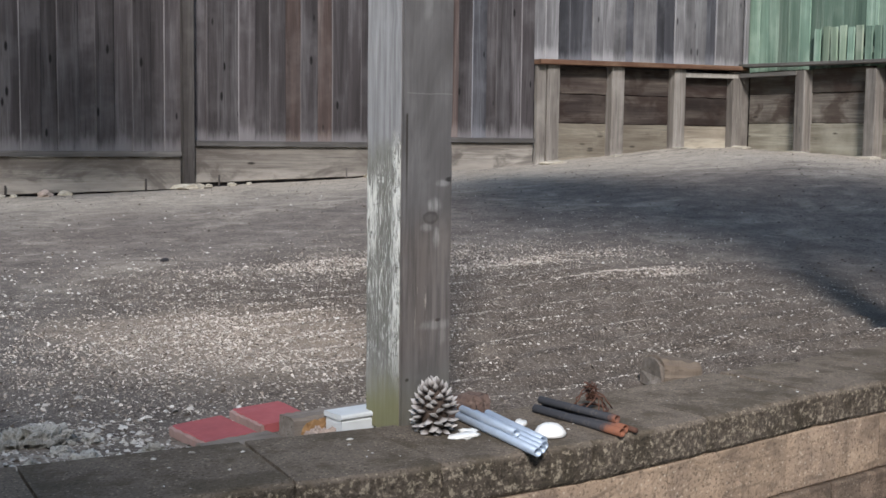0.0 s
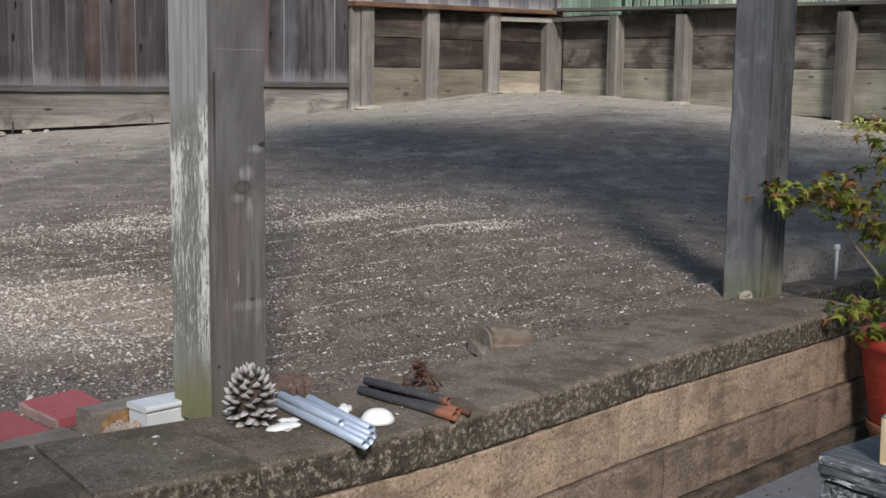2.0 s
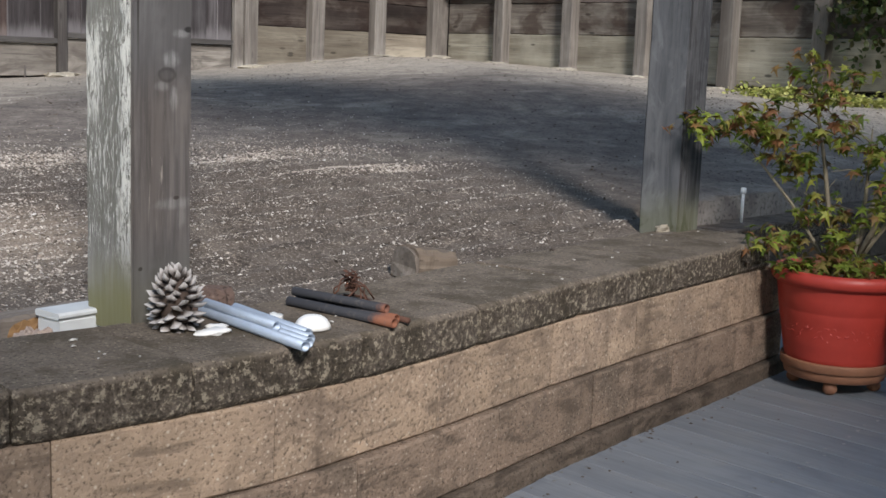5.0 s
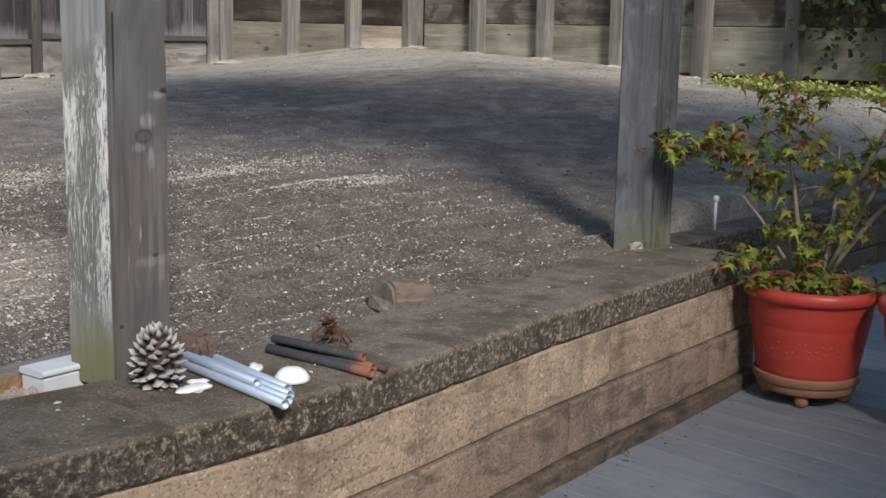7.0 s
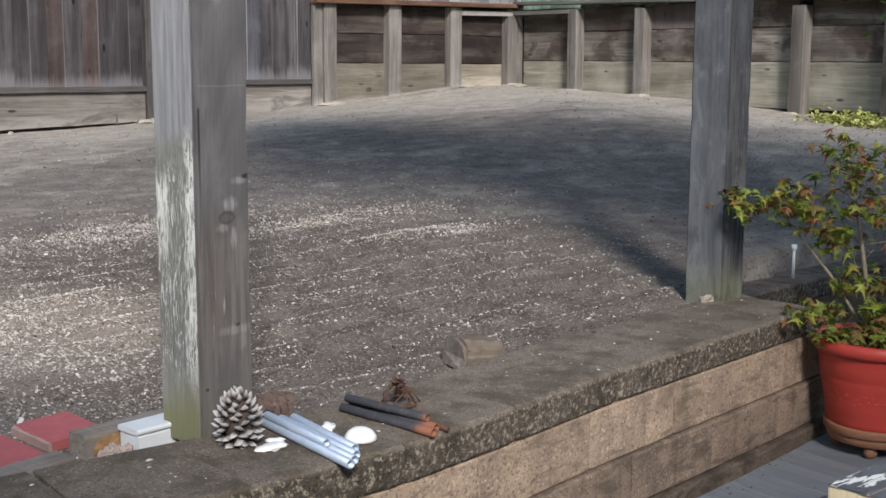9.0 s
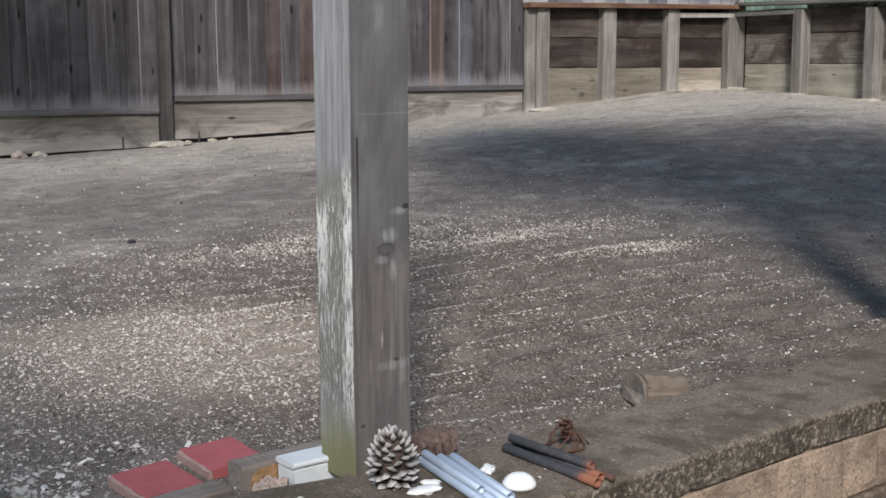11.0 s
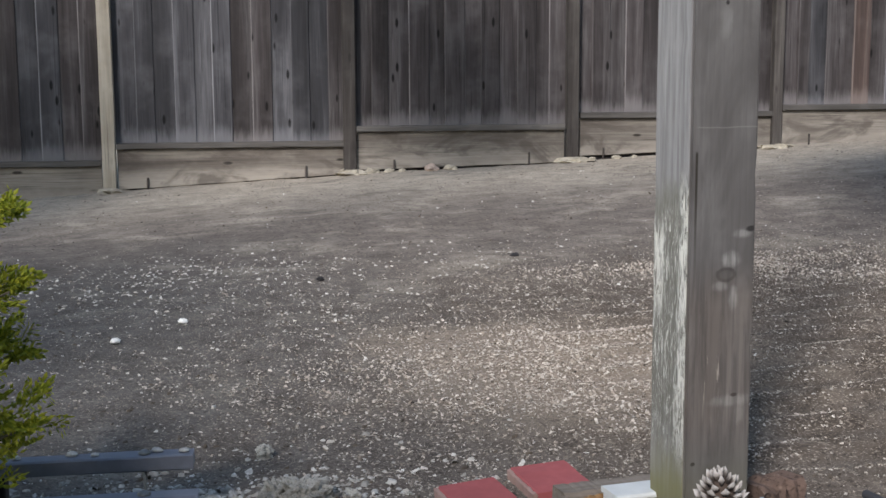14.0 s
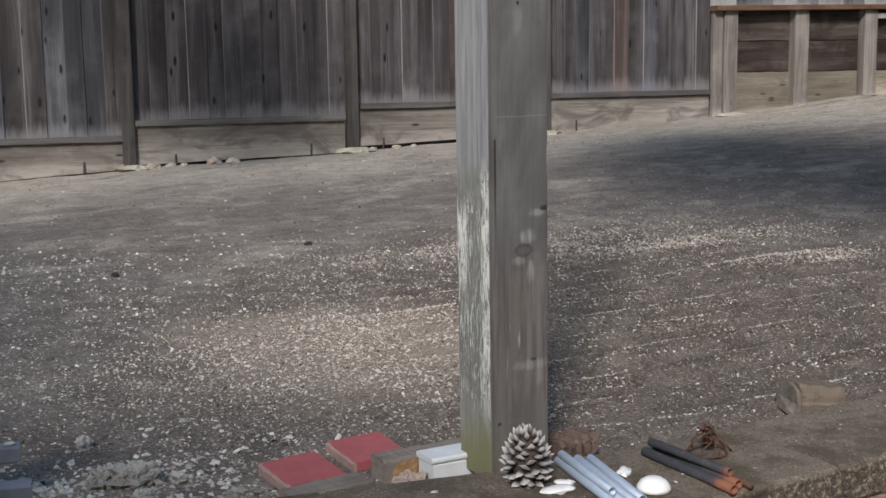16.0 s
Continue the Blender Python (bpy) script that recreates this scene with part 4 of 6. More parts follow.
def build_fence():
    fence = thing("back_fence", "tall fence of dark weathered vertical boards with plank kickboards", "fence", kind="structure")
    r = random.Random(5)
    top = 2.75
    count = [0]

    def board(x0, x1, z0, mat):
        count[0] += 1
        w = x1 - x0 + 0.006
        lap = (0.0, 0.012, 0.004, 0.016)[count[0] % 4]
        z0 -= r.uniform(0.002, 0.014)
        me = mesh_of("board", *plank(w, 0.018, top - z0, 0.0035, 0.002, count[0], 7), mat)
        part("board", me, fence, pose(x0 - 0.003, FENCE_Y + 0.042 + lap, z0, 0, r.uniform(-0.12, 0.12)))

    for k, x in enumerate(POSTS_X):
        pale = k in (1, 2)
        z0 = FOOT_Z[k] - 0.06
        w = 0.098 if k < 5 else 0.082
        me = mesh_of("post", *plank(w, 0.098, top + 0.1 - z0, 0.006, 0.0018, k, 8), PALE_POST if pale else FENCE_POST)
        part("post", me, fence, pose(x - w / 2, FENCE_Y - 0.03, z0), "pale new-looking timber post" if pale else "")
    for k, (z, za, zb, joints) in enumerate(BAYS):
        a, b = joints[0], joints[-1]
        n = 14
        lx = b - a - 0.004
        verts, faces = [], []
        for i in range(n + 1):
            t = i / n
            low = za + (zb - za) * t + 0.008 + 0.005 * noise.noise((k * 3.3, t * 9, 0))
            for y, h in ((0.0, low + 0.004), (0.0, z - 0.052), (0.004, z - 0.048), (0.036, z - 0.048), (0.036, low), (0.004, low)):
                verts.append((lx * t, y + 0.0015 * noise.noise((t * 5, k, h)), h - (za + zb) / 2))
        for i in range(n):
            for q in range(6):
                faces.append((i * 6 + q, i * 6 + (q + 1) % 6, i * 6 + 6 + (q + 1) % 6, i * 6 + 6 + q))
        faces += [tuple(range(6)), tuple(n * 6 + q for q in range(5, -1, -1))]
        faces = [f[::-1] for f in faces]
        part("kickboard", mesh_of("kickboard", verts, faces, KICK_WOOD), fence, pose(a + 0.002, FENCE_Y + 0.012, (za + zb) / 2))
        # added dark strip, so the slit under the kickboard looks shaded
        strip = [(0, 0.0, za - 0.08), (lx, 0.0, zb - 0.08), (lx, 0.0, zb + 0.06), (0, 0.0, za + 0.06)]
        strip += [(q[0], 0.012, q[2]) for q in strip]
        part("packing_strip", mesh_of("packing_strip", strip, [(0, 1, 2, 3), (7, 6, 5, 4), (0, 4, 5, 1), (1, 5, 6, 2), (2, 6, 7, 3), (3, 7, 4, 0)], DARK_BOX), fence, pose(a + 0.002, FENCE_Y + 0.05, 0), "dark strip added to stand for the shade in the gap")
        part("bottom_rail", mesh_of("bottom_rail", *plank(lx, 0.072, 0.045, 0.005, 0.002, k + 20, 12), RAIL_WOOD), fence, pose(a + 0.002, FENCE_Y - 0.022, z - 0.046))
        ends = (joints[0] - 0.02,) + joints[1:-1] + (joints[-1] + 0.02,)
        for i, (x0, x1) in enumerate(zip(ends, ends[1:])):
            red = (k, i) in ((4, 8), (5, 5), (4, 6))
            board(x0, x1, z, FENCE_RED if red else r.choice(BOARD_TONES[k]))
    for sx in STAKES_X:
        zg = float(yard(np.array(sx), np.array(FENCE_Y)))
        part("stake", mesh_of("stake", *tube([(0, 0, -0.08), (0.002, 0, 0.06), (0.004, 0.004, 0.095)], 0.0075, 7), FENCE_POST), fence, pose(sx, FENCE_Y - 0.004, zg))
    x = 5.03
    while x < SIDE_X + 0.1:
        w = r.choice((0.098, 0.12, 0.135, 0.143))
        board(x, x + w, 1.385, r.choice((FENCE_PALE, FENCE_PALE, FENCE_BLUE)))
        x += w
    part("end_board", mesh_of("end_board", *plank(0.05, 0.03, 1.4, 0.004, 0.001, 7, 6), FENCE_PALE), fence, pose(7.60, FENCE_Y - 0.01, 1.375))
    return fence


build_fence()

slab = [mesh_of("footing", *lump(0.165, 0.10, 0.034, 60 + i, 0.35, 7, 16), FOOTING) for i in range(3)]
for k, x in enumerate(POSTS_X):
    single("post_footing", slab[k % 3], "low pale concrete footing round the fence post", "footing", pose(x + 0.01, FENCE_Y - 0.02, FOOT_Z[k] + 0.005, 0, 0, 40 * k), "fence post footings")


# ---- timber retaining wall along the far end and the side ----
def build_bed_wall():
    wall = thing("timber_retaining_wall", "timber retaining wall of stacked planks behind square posts", "retaining wall", kind="structure")
    r = random.Random(8)
    xs = (5.235, 5.99, 6.755, 7.52)
    gz = (0.405, 0.463, 0.54, 0.56)
    for k, (x, z) in enumerate(zip(xs, gz)):
        w = (0.14, 0.15, 0.145, 0.13)[k]
        part("post", mesh_of("post", *plank(w, 0.11, 1.345 - z + 0.1, 0.008, 0.002, k + 40, 5), BED_POST), wall, pose(x - w / 2, FENCE_Y - 0.02, z - 0.1))
        if k:
            a = xs[k - 1] + 0.075
            low = min(gz[k - 1], gz[k]) - 0.04
            for j, (z0, z1) in enumerate(((low, 0.785), (0.788, 1.068), (1.071, 1.338))):
                me = mesh_of("lagging_plank", *plank(x - a - 0.06, 0.04, z1 - z0, 0.006, 0.003, k * 5 + j, 6), (LAG_LOW_X, LAG_X, LAG_X)[j])
                part("lagging_plank", me, wall, pose(a, FENCE_Y + 0.075 + r.uniform(0, 0.012), z0))
    part("post", mesh_of("post", *plank(0.10, 0.06, 1.0, 0.008, 0.002, 49, 5), BED_POST), wall, pose(5.062, FENCE_Y + 0.0, 0.34))
    part("cap_rail", mesh_of("cap_rail", *plank(2.55, 0.115, 0.045, 0.005, 0.002, 3, 8), RUST_RAIL), wall, pose(5.05, FENCE_Y - 0.075, 1.335, 0, -0.55), "rusty red-brown stained rail")
    part("thin_rail", mesh_of("thin_rail", *plank(0.68, 0.03, 0.045, 0.004, 0.002, 4, 4), BED_POST), wall, pose(6.83, FENCE_Y - 0.02, 1.27, 0, -0.6))
    part("corner_post", mesh_of("corner_post", *plank(0.13, 0.13, 0.95, 0.008, 0.002, 48, 5), BED_POST), wall, pose(SIDE_X - 0.01, FENCE_Y + 0.0, 0.45))
    # added black sheet behind the planks, so their gaps look shaded
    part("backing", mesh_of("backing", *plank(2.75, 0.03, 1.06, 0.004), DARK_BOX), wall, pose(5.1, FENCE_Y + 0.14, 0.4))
    ys = (6.455, 5.57, 4.70, 3.82, 2.965, 2.14, 1.25)
    zt = lambda y: 1.385 - (7.3 - y) * 0.018
    for k, y in enumerate(ys):
        z = float(yard(np.array(SIDE_X), np.array(y)))
        w = 0.13
        part("post", mesh_of("post", *plank(0.12, w, zt(y) - z + 0.06, 0.008, 0.002, k + 60, 5), BED_POST), wall, pose(SIDE_X - 0.03, y - w / 2, z - 0.1))
    edges = (7.27,) + ys
    for k in range(len(edges) - 1):
        a, b = edges[k + 1] + 0.06, edges[k] - 0.06
        if k == 0:
            b = edges[0]
        for j, (z0, z1) in enumerate(((0.42, 0.815), (0.818, 1.11), (1.113, 1.345))):
            me = mesh_of("lagging_plank", *plank(0.04, b - a, z1 - z0, 0.006, 0.003, 90 + k * 5 + j, 6), FENCE_RED if (k, j) == (2, 2) else (LAG_LOW_Y, LAG_Y, LAG_Y)[j])
            part("lagging_plank", me, wall, pose(SIDE_X + 0.075 + r.uniform(0, 0.014), a, z0))
    part("thin_rail", mesh_of("thin_rail", *plank(0.03, 0.80, 0.04, 0.004, 0.002, 5, 4), RAIL_Y), wall, pose(SIDE_X - 0.045, 6.5, 1.285))
    part("cap_rail", mesh_of("cap_rail", *plank(0.15, 6.6, 0.035, 0.005, 0.002, 9, 20), RAIL_Y), wall, Matrix.Translation((SIDE_X - 0.06, 0.7, 1.275)) @ pose(0, 0, 0, 1.0))
    # the same added sheet along the side, for shaded gaps
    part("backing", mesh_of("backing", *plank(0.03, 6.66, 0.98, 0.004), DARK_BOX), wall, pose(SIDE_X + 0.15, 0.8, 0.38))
    for k, (x, z) in enumerate(zip(xs, gz)):
        single("post_footing", slab[k % 3], "low pale concrete footing at a retaining wall post", "footing", pose(x, FENCE_Y - 0.06, z - 0.008, 0, 0, 30 * k), "retaining wall footings")
    for k, y in enumerate(ys[:4]):
        z = float(yard(np.array(SIDE_X), np.array(y)))
        single("post_footing", slab[k % 3], "low pale concrete footing at a retaining wall post", "footing", pose(SIDE_X - 0.05, y, z - 0.02, 0, 0, 90 + 30 * k), "retaining wall footings")


build_bed_wall()


# ---- green fence beyond the side wall ----
def build_green_fence():
    fence = thing("green_fence", "faded green painted board fence above the retaining wall", "fence", kind="structure")
    r = random.Random(12)
    y = 7.50
    tall = mesh_of("board", *plank(0.018, 0.144, 1.40, 0.003, 0.0015, 3, 4), GREEN_WOOD)
    while y > 5.5:
        part("board", tall, fence, pose(SIDE_X + 0.13 + r.uniform(0, 0.012), y - 0.138, 1.325, 0))
        y -= 0.142
    low = thing("picket_fence", "low pale green picket fence on the retaining wall rail", "fence", kind="structure")
    y = 6.40
    kinds = [mesh_of("picket", *plank(0.018, 0.082, h, 0.006, 0.003, i, 3), m) for i, (h, m) in enumerate(((0.35, GREEN_PALE), (0.33, GREEN_WOOD), (0.36, GREEN_PALE), (0.34, GREEN_PALE)))]
    while y > 2.6:
        z = 1.415 - (7.3 - y) * 0.018
        part("picket", r.choice(kinds), low, pose(SIDE_X + 0.07 + r.uniform(0, 0.01), y - 0.09, z - 0.005, r.uniform(-1.2, 1.2)))
        y -= 0.106
    part("rail", mesh_of("rail", *plank(0.03, 3.7, 0.06, 0.004), GREEN_WOOD), low, Matrix.Translation((SIDE_X + 0.092, 2.6, 1.41)) @ pose(0, 0, 0, 1.0))


build_green_fence()


# ---- neighbouring building, house behind the camera, side boundary ----
def build_neighbour():
    house = thing("neighbour_building", "pale block building beyond the green fence", "building", kind="structure")
    part("wall", mesh_of("wall", *plank(0.2, 9.0, 3.2, 0.01), BLOCK_WALL), house, pose(9.6, 0.2, 1.26))
    bl = mesh_of("block", *plank(0.03, 0.39, 0.19, 0.006, 0.001), BLOCK_WALL)
    for j in range(5):
        for i in range(14):
            part("block", bl, house, pose(9.575, 2.2 + i * 0.4 + (0.2 if j % 2 else 0), 1.3 + j * 0.2))
    win = part("window", mesh_of("window", *plank(0.05, 0.9, 1.0, 0.01), DARK_BOX), house, pose(9.555, 6.15, 1.95))
    part("sill", mesh_of("sill", *plank(0.14, 1.05, 0.06, 0.008), RUST_RAIL), win, pose(-0.08, -0.07, -0.06))
    part("frame", mesh_of("frame", *plank(0.06, 0.09, 1.0, 0.008), RUST_RAIL), win, pose(-0.03, 0, 0))


build_neighbour()
house = thing("house", "plain stucco house wall with eaves behind the deck", "house", kind="structure")
part("wall", mesh_of("wall", *plank(16.0, 0.2, 3.0, 0.01), HOUSE_WALL), house, pose(-8, -6.6, DECK - 0.1))
part("roof", mesh_of("roof", *plank(17.0, 1.4, 0.12, 0.02), HOUSE_WALL), house, pose(-8.5, -7.4, 2.5, 4))


# ---- unseen trees added behind the house to shade both ends of the yard ----
def build_shade_tree(x, y, lobes, seed):
    r = random.Random(seed)
    tree = thing("unseen_shade_tree", "unseen leafy tree added behind the house to shade the yard", "tree", pose(x, y, -0.6))
    part("trunk", mesh_of("trunk", *tube([(0, 0, -0.1), (0.1, 0, 1.5), (0.0, 0.1, 3.2), (0.1, 0, 5.0)], [0.28, 0.22, 0.18, 0.08], 12), BARK, True), tree)
    out = []
    for cx, cy, cz, rad, many in lobes:
        part("limb", mesh_of("limb", *tube([(0, 0.05, 3.0), (cx * 0.5 - x * 0.5, cy * 0.5 - y * 0.5, (cz + 0.6) * 0.5 + 1.7), (cx - x, cy - y, cz + 0.6)], [0.13, 0.09, 0.03], 8), BARK, True), tree)
        for _ in range(many):
            d = Vector((r.gauss(0, 1), r.gauss(0, 1), r.gauss(0, 0.8))).normalized() * rad * r.random() ** 0.42
            k = r.uniform(0.12, 0.24)
            oval = [(0, 0, 0), (0.4 * k, 0.35 * k, 0.05 * k), (0.3 * k, 0.8 * k, 0.0), (0, 1.15 * k, -0.1 * k), (-0.3 * k, 0.8 * k, 0.0), (-0.4 * k, 0.35 * k, 0.05 * k)]
            m = Matrix.Translation(Vector((cx - x, cy - y, cz + 0.6)) + d) @ pose(0, 0, 0, r.uniform(-60, 60), r.uniform(-60, 60), r.uniform(0, 360))
            out.append(moved((oval, [(0, 1, 2, 3), (0, 3, 4, 5)]), m))
    part("crown", mesh_of("crown", *joined(*out), DARK_LEAF), tree)["kind"] = "stuff"


def crown_over(px, py, far):
    """The place, far metres up the sun's way, whose shade falls at (px, py) on the yard."""
    p = Vector((px, py, 0.1)) + Vector((math.sin(a) * math.cos(e), math.cos(a) * math.cos(e), math.sin(e))) * far
    return p.x, p.y, p.z


# crown lobes placed by the shade wanted: x, y on the yard, radius, leaves
RIGHT_CROWN = ((3.7, 5.6, 0.9, 380), (3.55, 4.2, 1.1, 560), (4.2, 2.9, 1.1, 470), (4.2, 1.55, 1.0, 340), (3.6, 0.2, 0.95, 480), (5.3, 3.5, 0.9, 220), (5.4, 2.0, 1.1, 380), (5.3, 0.5, 1.3, 900),
               (4.1, -1.3, 1.3, 1000), (2.9, -1.5, 0.8, 800), (1.95, -1.85, 0.75, 700), (1.05, -2.15, 0.7, 600))
LEFT_CROWN = ((-1.0, -0.45, 0.55, 460), (-1.4, 0.1, 0.4, 220), (-2.7, 1.7, 0.9, 170), (-1.7, 1.8, 0.6, 95), (-3.0, 3.4, 1.3, 260), (-2.8, 6.2, 1.1, 380), (-2.2, 8.0, 1.1, 420), (1.2, 8.3, 0.9, 300))
build_shade_tree(0.8, -7.6, [(*crown_over(x, y, 6.6), r, n) for x, y, r, n in RIGHT_CROWN], 71)
build_shade_tree(-6.6, -7.6, [(*crown_over(x, y, 6.4), r, n) for x, y, r, n in LEFT_CROWN], 72)


# ---- potted maple, pots and stands ----
POT = [(0.0, 0.012), (0.140, 0.012), (0.146, 0.0), (0.153, 0.004), (0.158, 0.03), (0.163, 0.062), (0.1645, 0.066), (0.1655, 0.08), (0.171, 0.11), (0.1765, 0.14), (0.178, 0.146), (0.181, 0.168), (0.1812, 0.173), (0.1835, 0.177), (0.188, 0.215), (0.1915, 0.243),
       (0.194, 0.250), (0.203, 0.253), (0.210, 0.261), (0.2125, 0.274), (0.209, 0.288), (0.200, 0.296), (0.190, 0.293), (0.184, 0.280), (0.176, 0.20)]


def build_pot(name, label, x, y, turn):
    pot = thing(name, label, "plant pot", pose(x, y, DECK + 0.085, 0, 0, turn), "red plant pots")
    body = lathe([(r * 1.02, z) for r, z in POT], 72)
    part("body", mesh_of("body", *body, RED_PLASTIC, True), pot)
    # a low garland of leaves and tendrils round the belly
    relief = []
    rr = random.Random(6)
    for i in range(120):
        a = 2 * math.pi * i / 120 + rr.uniform(-0.02, 0.02)
        z = rr.uniform(0.086, 0.132)
        r = np.interp(z, (0.066, 0.146), (0.1672, 0.1807))
        turned = Matrix.Translation((r * math.cos(a), r * math.sin(a), z)) @ pose(0, 0, 0, 0, -10, math.degrees(a)) @ pose(0, 0, 0, rr.uniform(-60, 60))
        relief.append(moved(lump(0.0007, rr.uniform(0.005, 0.013), rr.uniform(0.0015, 0.003), i, 0.2, 5, 9), turned))
    part("relief", mesh_of("relief", *joined(*relief), RED_PLASTIC, True), pot, None, "raised garland on the pot")
    return pot


def build_stand(x, y, turn):
    ring = lambda p: lathe([(r * 0.965, z) for r, z in p], 64)
    stand = thing("plant_stand", "round two-stepped terracotta-brown plant stand on ball feet", "plant stand", pose(x, y, DECK, 0, 0, turn), "plant stands")
    upper = ring([(0.150, 0.070), (0.150, 0.084), (0.162, 0.085), (0.163, 0.098), (0.167, 0.1), (0.1735, 0.099), (0.175, 0.095), (0.1735, 0.074), (0.170, 0.070), (0.150, 0.070)])
    part("upper_ring", mesh_of("upper_ring", *upper, STAND_WOOD, True), stand)
    lower = ring([(0.0, 0.070), (0.163, 0.0698), (0.165, 0.066), (0.159, 0.044), (0.154, 0.040), (0.0, 0.040)])
    part("lower_ring", mesh_of("lower_ring", *lower, STAND_WOOD, True), stand)
    for k in range(4):
        a = radians(90 * k + 10)
        foot = lathe([(0.0, 0.0), (0.012, 0.002), (0.020, 0.010), (0.0225, 0.02), (0.019, 0.032), (0.013, 0.037), (0.015, 0.041), (0.0, 0.0415)], 18)
        part("ball_foot", mesh_of("ball_foot", *foot, STAND_WOOD, True), stand, Matrix.Translation((0.122 * math.cos(a), 0.122 * math.sin(a), 0)))
    return stand


PX, PY = 2.366, -0.181
QX, QY = 2.41, -0.62
build_stand(PX, PY, 195)
build_stand(QX, QY, 190)
build_pot("plant_pot", "large red plastic pot holding a small maple", PX, PY, 20)
build_pot("plant_pot", "red plastic pot with bare soil and seedlings", QX, QY, 75)
for x, y, s in ((PX, PY, 9), (QX, QY, 10)):
    me = mesh_of("potting_soil", *lump(0.172, 0.172, 0.03, s, 0.05, 9, 28, 4), POTTING, True)
    single("potting_soil", me, "dark potting soil filling a red pot", "soil", pose(x, y, DECK + 0.085 + 0.215))

LEAF = [(0.0, -0.05), (0.07, 0.03), (0.40, -0.10), (0.20, 0.14), (0.56, 0.36), (0.17, 0.33), (0.09, 0.55), (0.0, 1.02)]


def maple_leaf(size, curl, r):
    """A five-pointed leaf with a fold along its rib."""
    half = LEAF[1:-1]
    pts = [(0, -0.05)] + half + [(0, 0.98)] + [(-a, b) for a, b in half[::-1]]
    verts = [(a * size * r.uniform(0.85, 1.15), b * size, -abs(a) * curl * size - b * b * 0.25 * size) for a, b in pts] + [(0, 0.25 * size, 0.02 * size)]
    c = len(verts) - 1
    return verts, [(i, (i + 1) % c, c) for i in range(c)]


def build_maple():
    r = random.Random(21)
    tree = thing("potted_maple", "small maple with green and reddish leaves growing in a pot", "tree", pose(PX, PY, DECK + 0.355))
    # the limbs: end, bend, thickness
    right = Vector((0.46, -0.89, 0))
    away = Vector((0.89, 0.46, 0))
    limbs = [((-0.33, 0.02, 0.40), 0.007, 0), ((-0.15, 0.03, 0.66), 0.009, 1), ((0.05, 0.05, 0.46), 0.009, 1), ((0.27, 0.03, 0.72), 0.014, 1), ((0.42, -0.03, 0.80), 0.010, 1), ((0.36, 0.06, 0.45), 0.010, 1), ((-0.10, 0.08, 0.24), 0.006, 1)]
    twigs = []
    for k, (e, w, leafy) in enumerate(limbs):
        end = right * e[0] + away * e[1] + Vector((0, 0, e[2]))
        start = Vector((r.uniform(-0.03, 0.03), r.uniform(-0.03, 0.03), -0.03))
        bend = start.lerp(end, 0.5) + Vector((r.uniform(-0.02, 0.02), r.uniform(-0.02, 0.02), 0.03))
        pts = [start, start.lerp(bend, 0.5) + Vector((0, 0, 0.01)), bend, bend.lerp(end, 0.55), end]
        part("limb", mesh_of("limb", *tube(pts, [w, w * 0.9, w * 0.75, w * 0.55, w * 0.3], 8), BARK, True), tree)
        for _ in range(4 * leafy):
            a = bend.lerp(end, r.uniform(0.2, 0.95))
            b = a + Vector((r.uniform(-0.10, 0.10), r.uniform(-0.10, 0.10), r.uniform(-0.02, 0.09)))
            twigs.append(tube([a, a.lerp(b, 0.5) + Vector((0, 0, 0.012)), b], [w * 0.3, w * 0.22, 0.0012], 6))
    part("twig_tangle", mesh_of("twig_tangle", *joined(*twigs), BARK, True), tree)["kind"] = "stuff"
    leaves = []

    def leaf_at(p, s):
        m = Matrix.Translation(p) @ pose(0, 0, 0, r.uniform(-70, 10), r.uniform(-35, 35), r.uniform(0, 360))
        leaves.append(moved(maple_leaf(s, r.uniform(0.1, 0.4), r), m))

    # clumps: across, up, spread, leaves
    clumps = ((-0.47, 0.46, 0.035, 16), (-0.41, 0.43, 0.03, 9), (-0.29, 0.47, 0.05, 34), (-0.22, 0.41, 0.055, 34), (-0.16, 0.34, 0.04, 18), (-0.115, 0.56, 0.045, 26), (-0.15, 0.66, 0.03, 10), (-0.03, 0.46, 0.05, 26), (0.04, 0.40, 0.04, 14), (0.09, 0.33, 0.035, 8),
              (-0.10, 0.20, 0.035, 14), (-0.20, 0.11, 0.035, 20), (0.0, 0.18, 0.03, 12), (0.10, 0.22, 0.03, 8), (0.17, 0.40, 0.05, 22), (0.26, 0.42, 0.06, 40), (0.36, 0.43, 0.06, 44), (0.45, 0.40, 0.06, 36), (0.34, 0.58, 0.07, 44), (0.27, 0.70, 0.07, 40), (0.42, 0.74, 0.08, 60), (0.52, 0.60, 0.08, 50),
              (0.36, 0.86, 0.08, 44), (0.47, 0.88, 0.09, 60), (0.40, 0.50, 0.06, 30), (0.48, 0.50, 0.07, 40), (0.56, 0.76, 0.1, 60), (0.24, 0.50, 0.04, 12), (0.17, 0.05, 0.025, 10), (0.24, 0.04, 0.022, 11), (0.30, 0.035, 0.02, 9), (-0.02, 0.62, 0.03, 8), (0.05, 0.04, 0.03, 18), (-0.06, 0.05, 0.035, 22), (-0.15, 0.03, 0.03, 18), (-0.03, 0.12, 0.03, 14))
    for u, h, spread, many in clumps:
        depth = r.gauss(0, 0.05) if abs(u) > 0.2 or h > 0.15 else r.gauss(-0.07, 0.03)
        # leaves hang in little bunches at the twig ends
        for _ in range(max(2, int(many * 1.15))):
            p = right * (u + r.gauss(0, spread * 1.05)) + away * (depth + r.gauss(0, spread * 1.2)) + Vector((0, 0, h + r.gauss(0, spread * 0.6)))
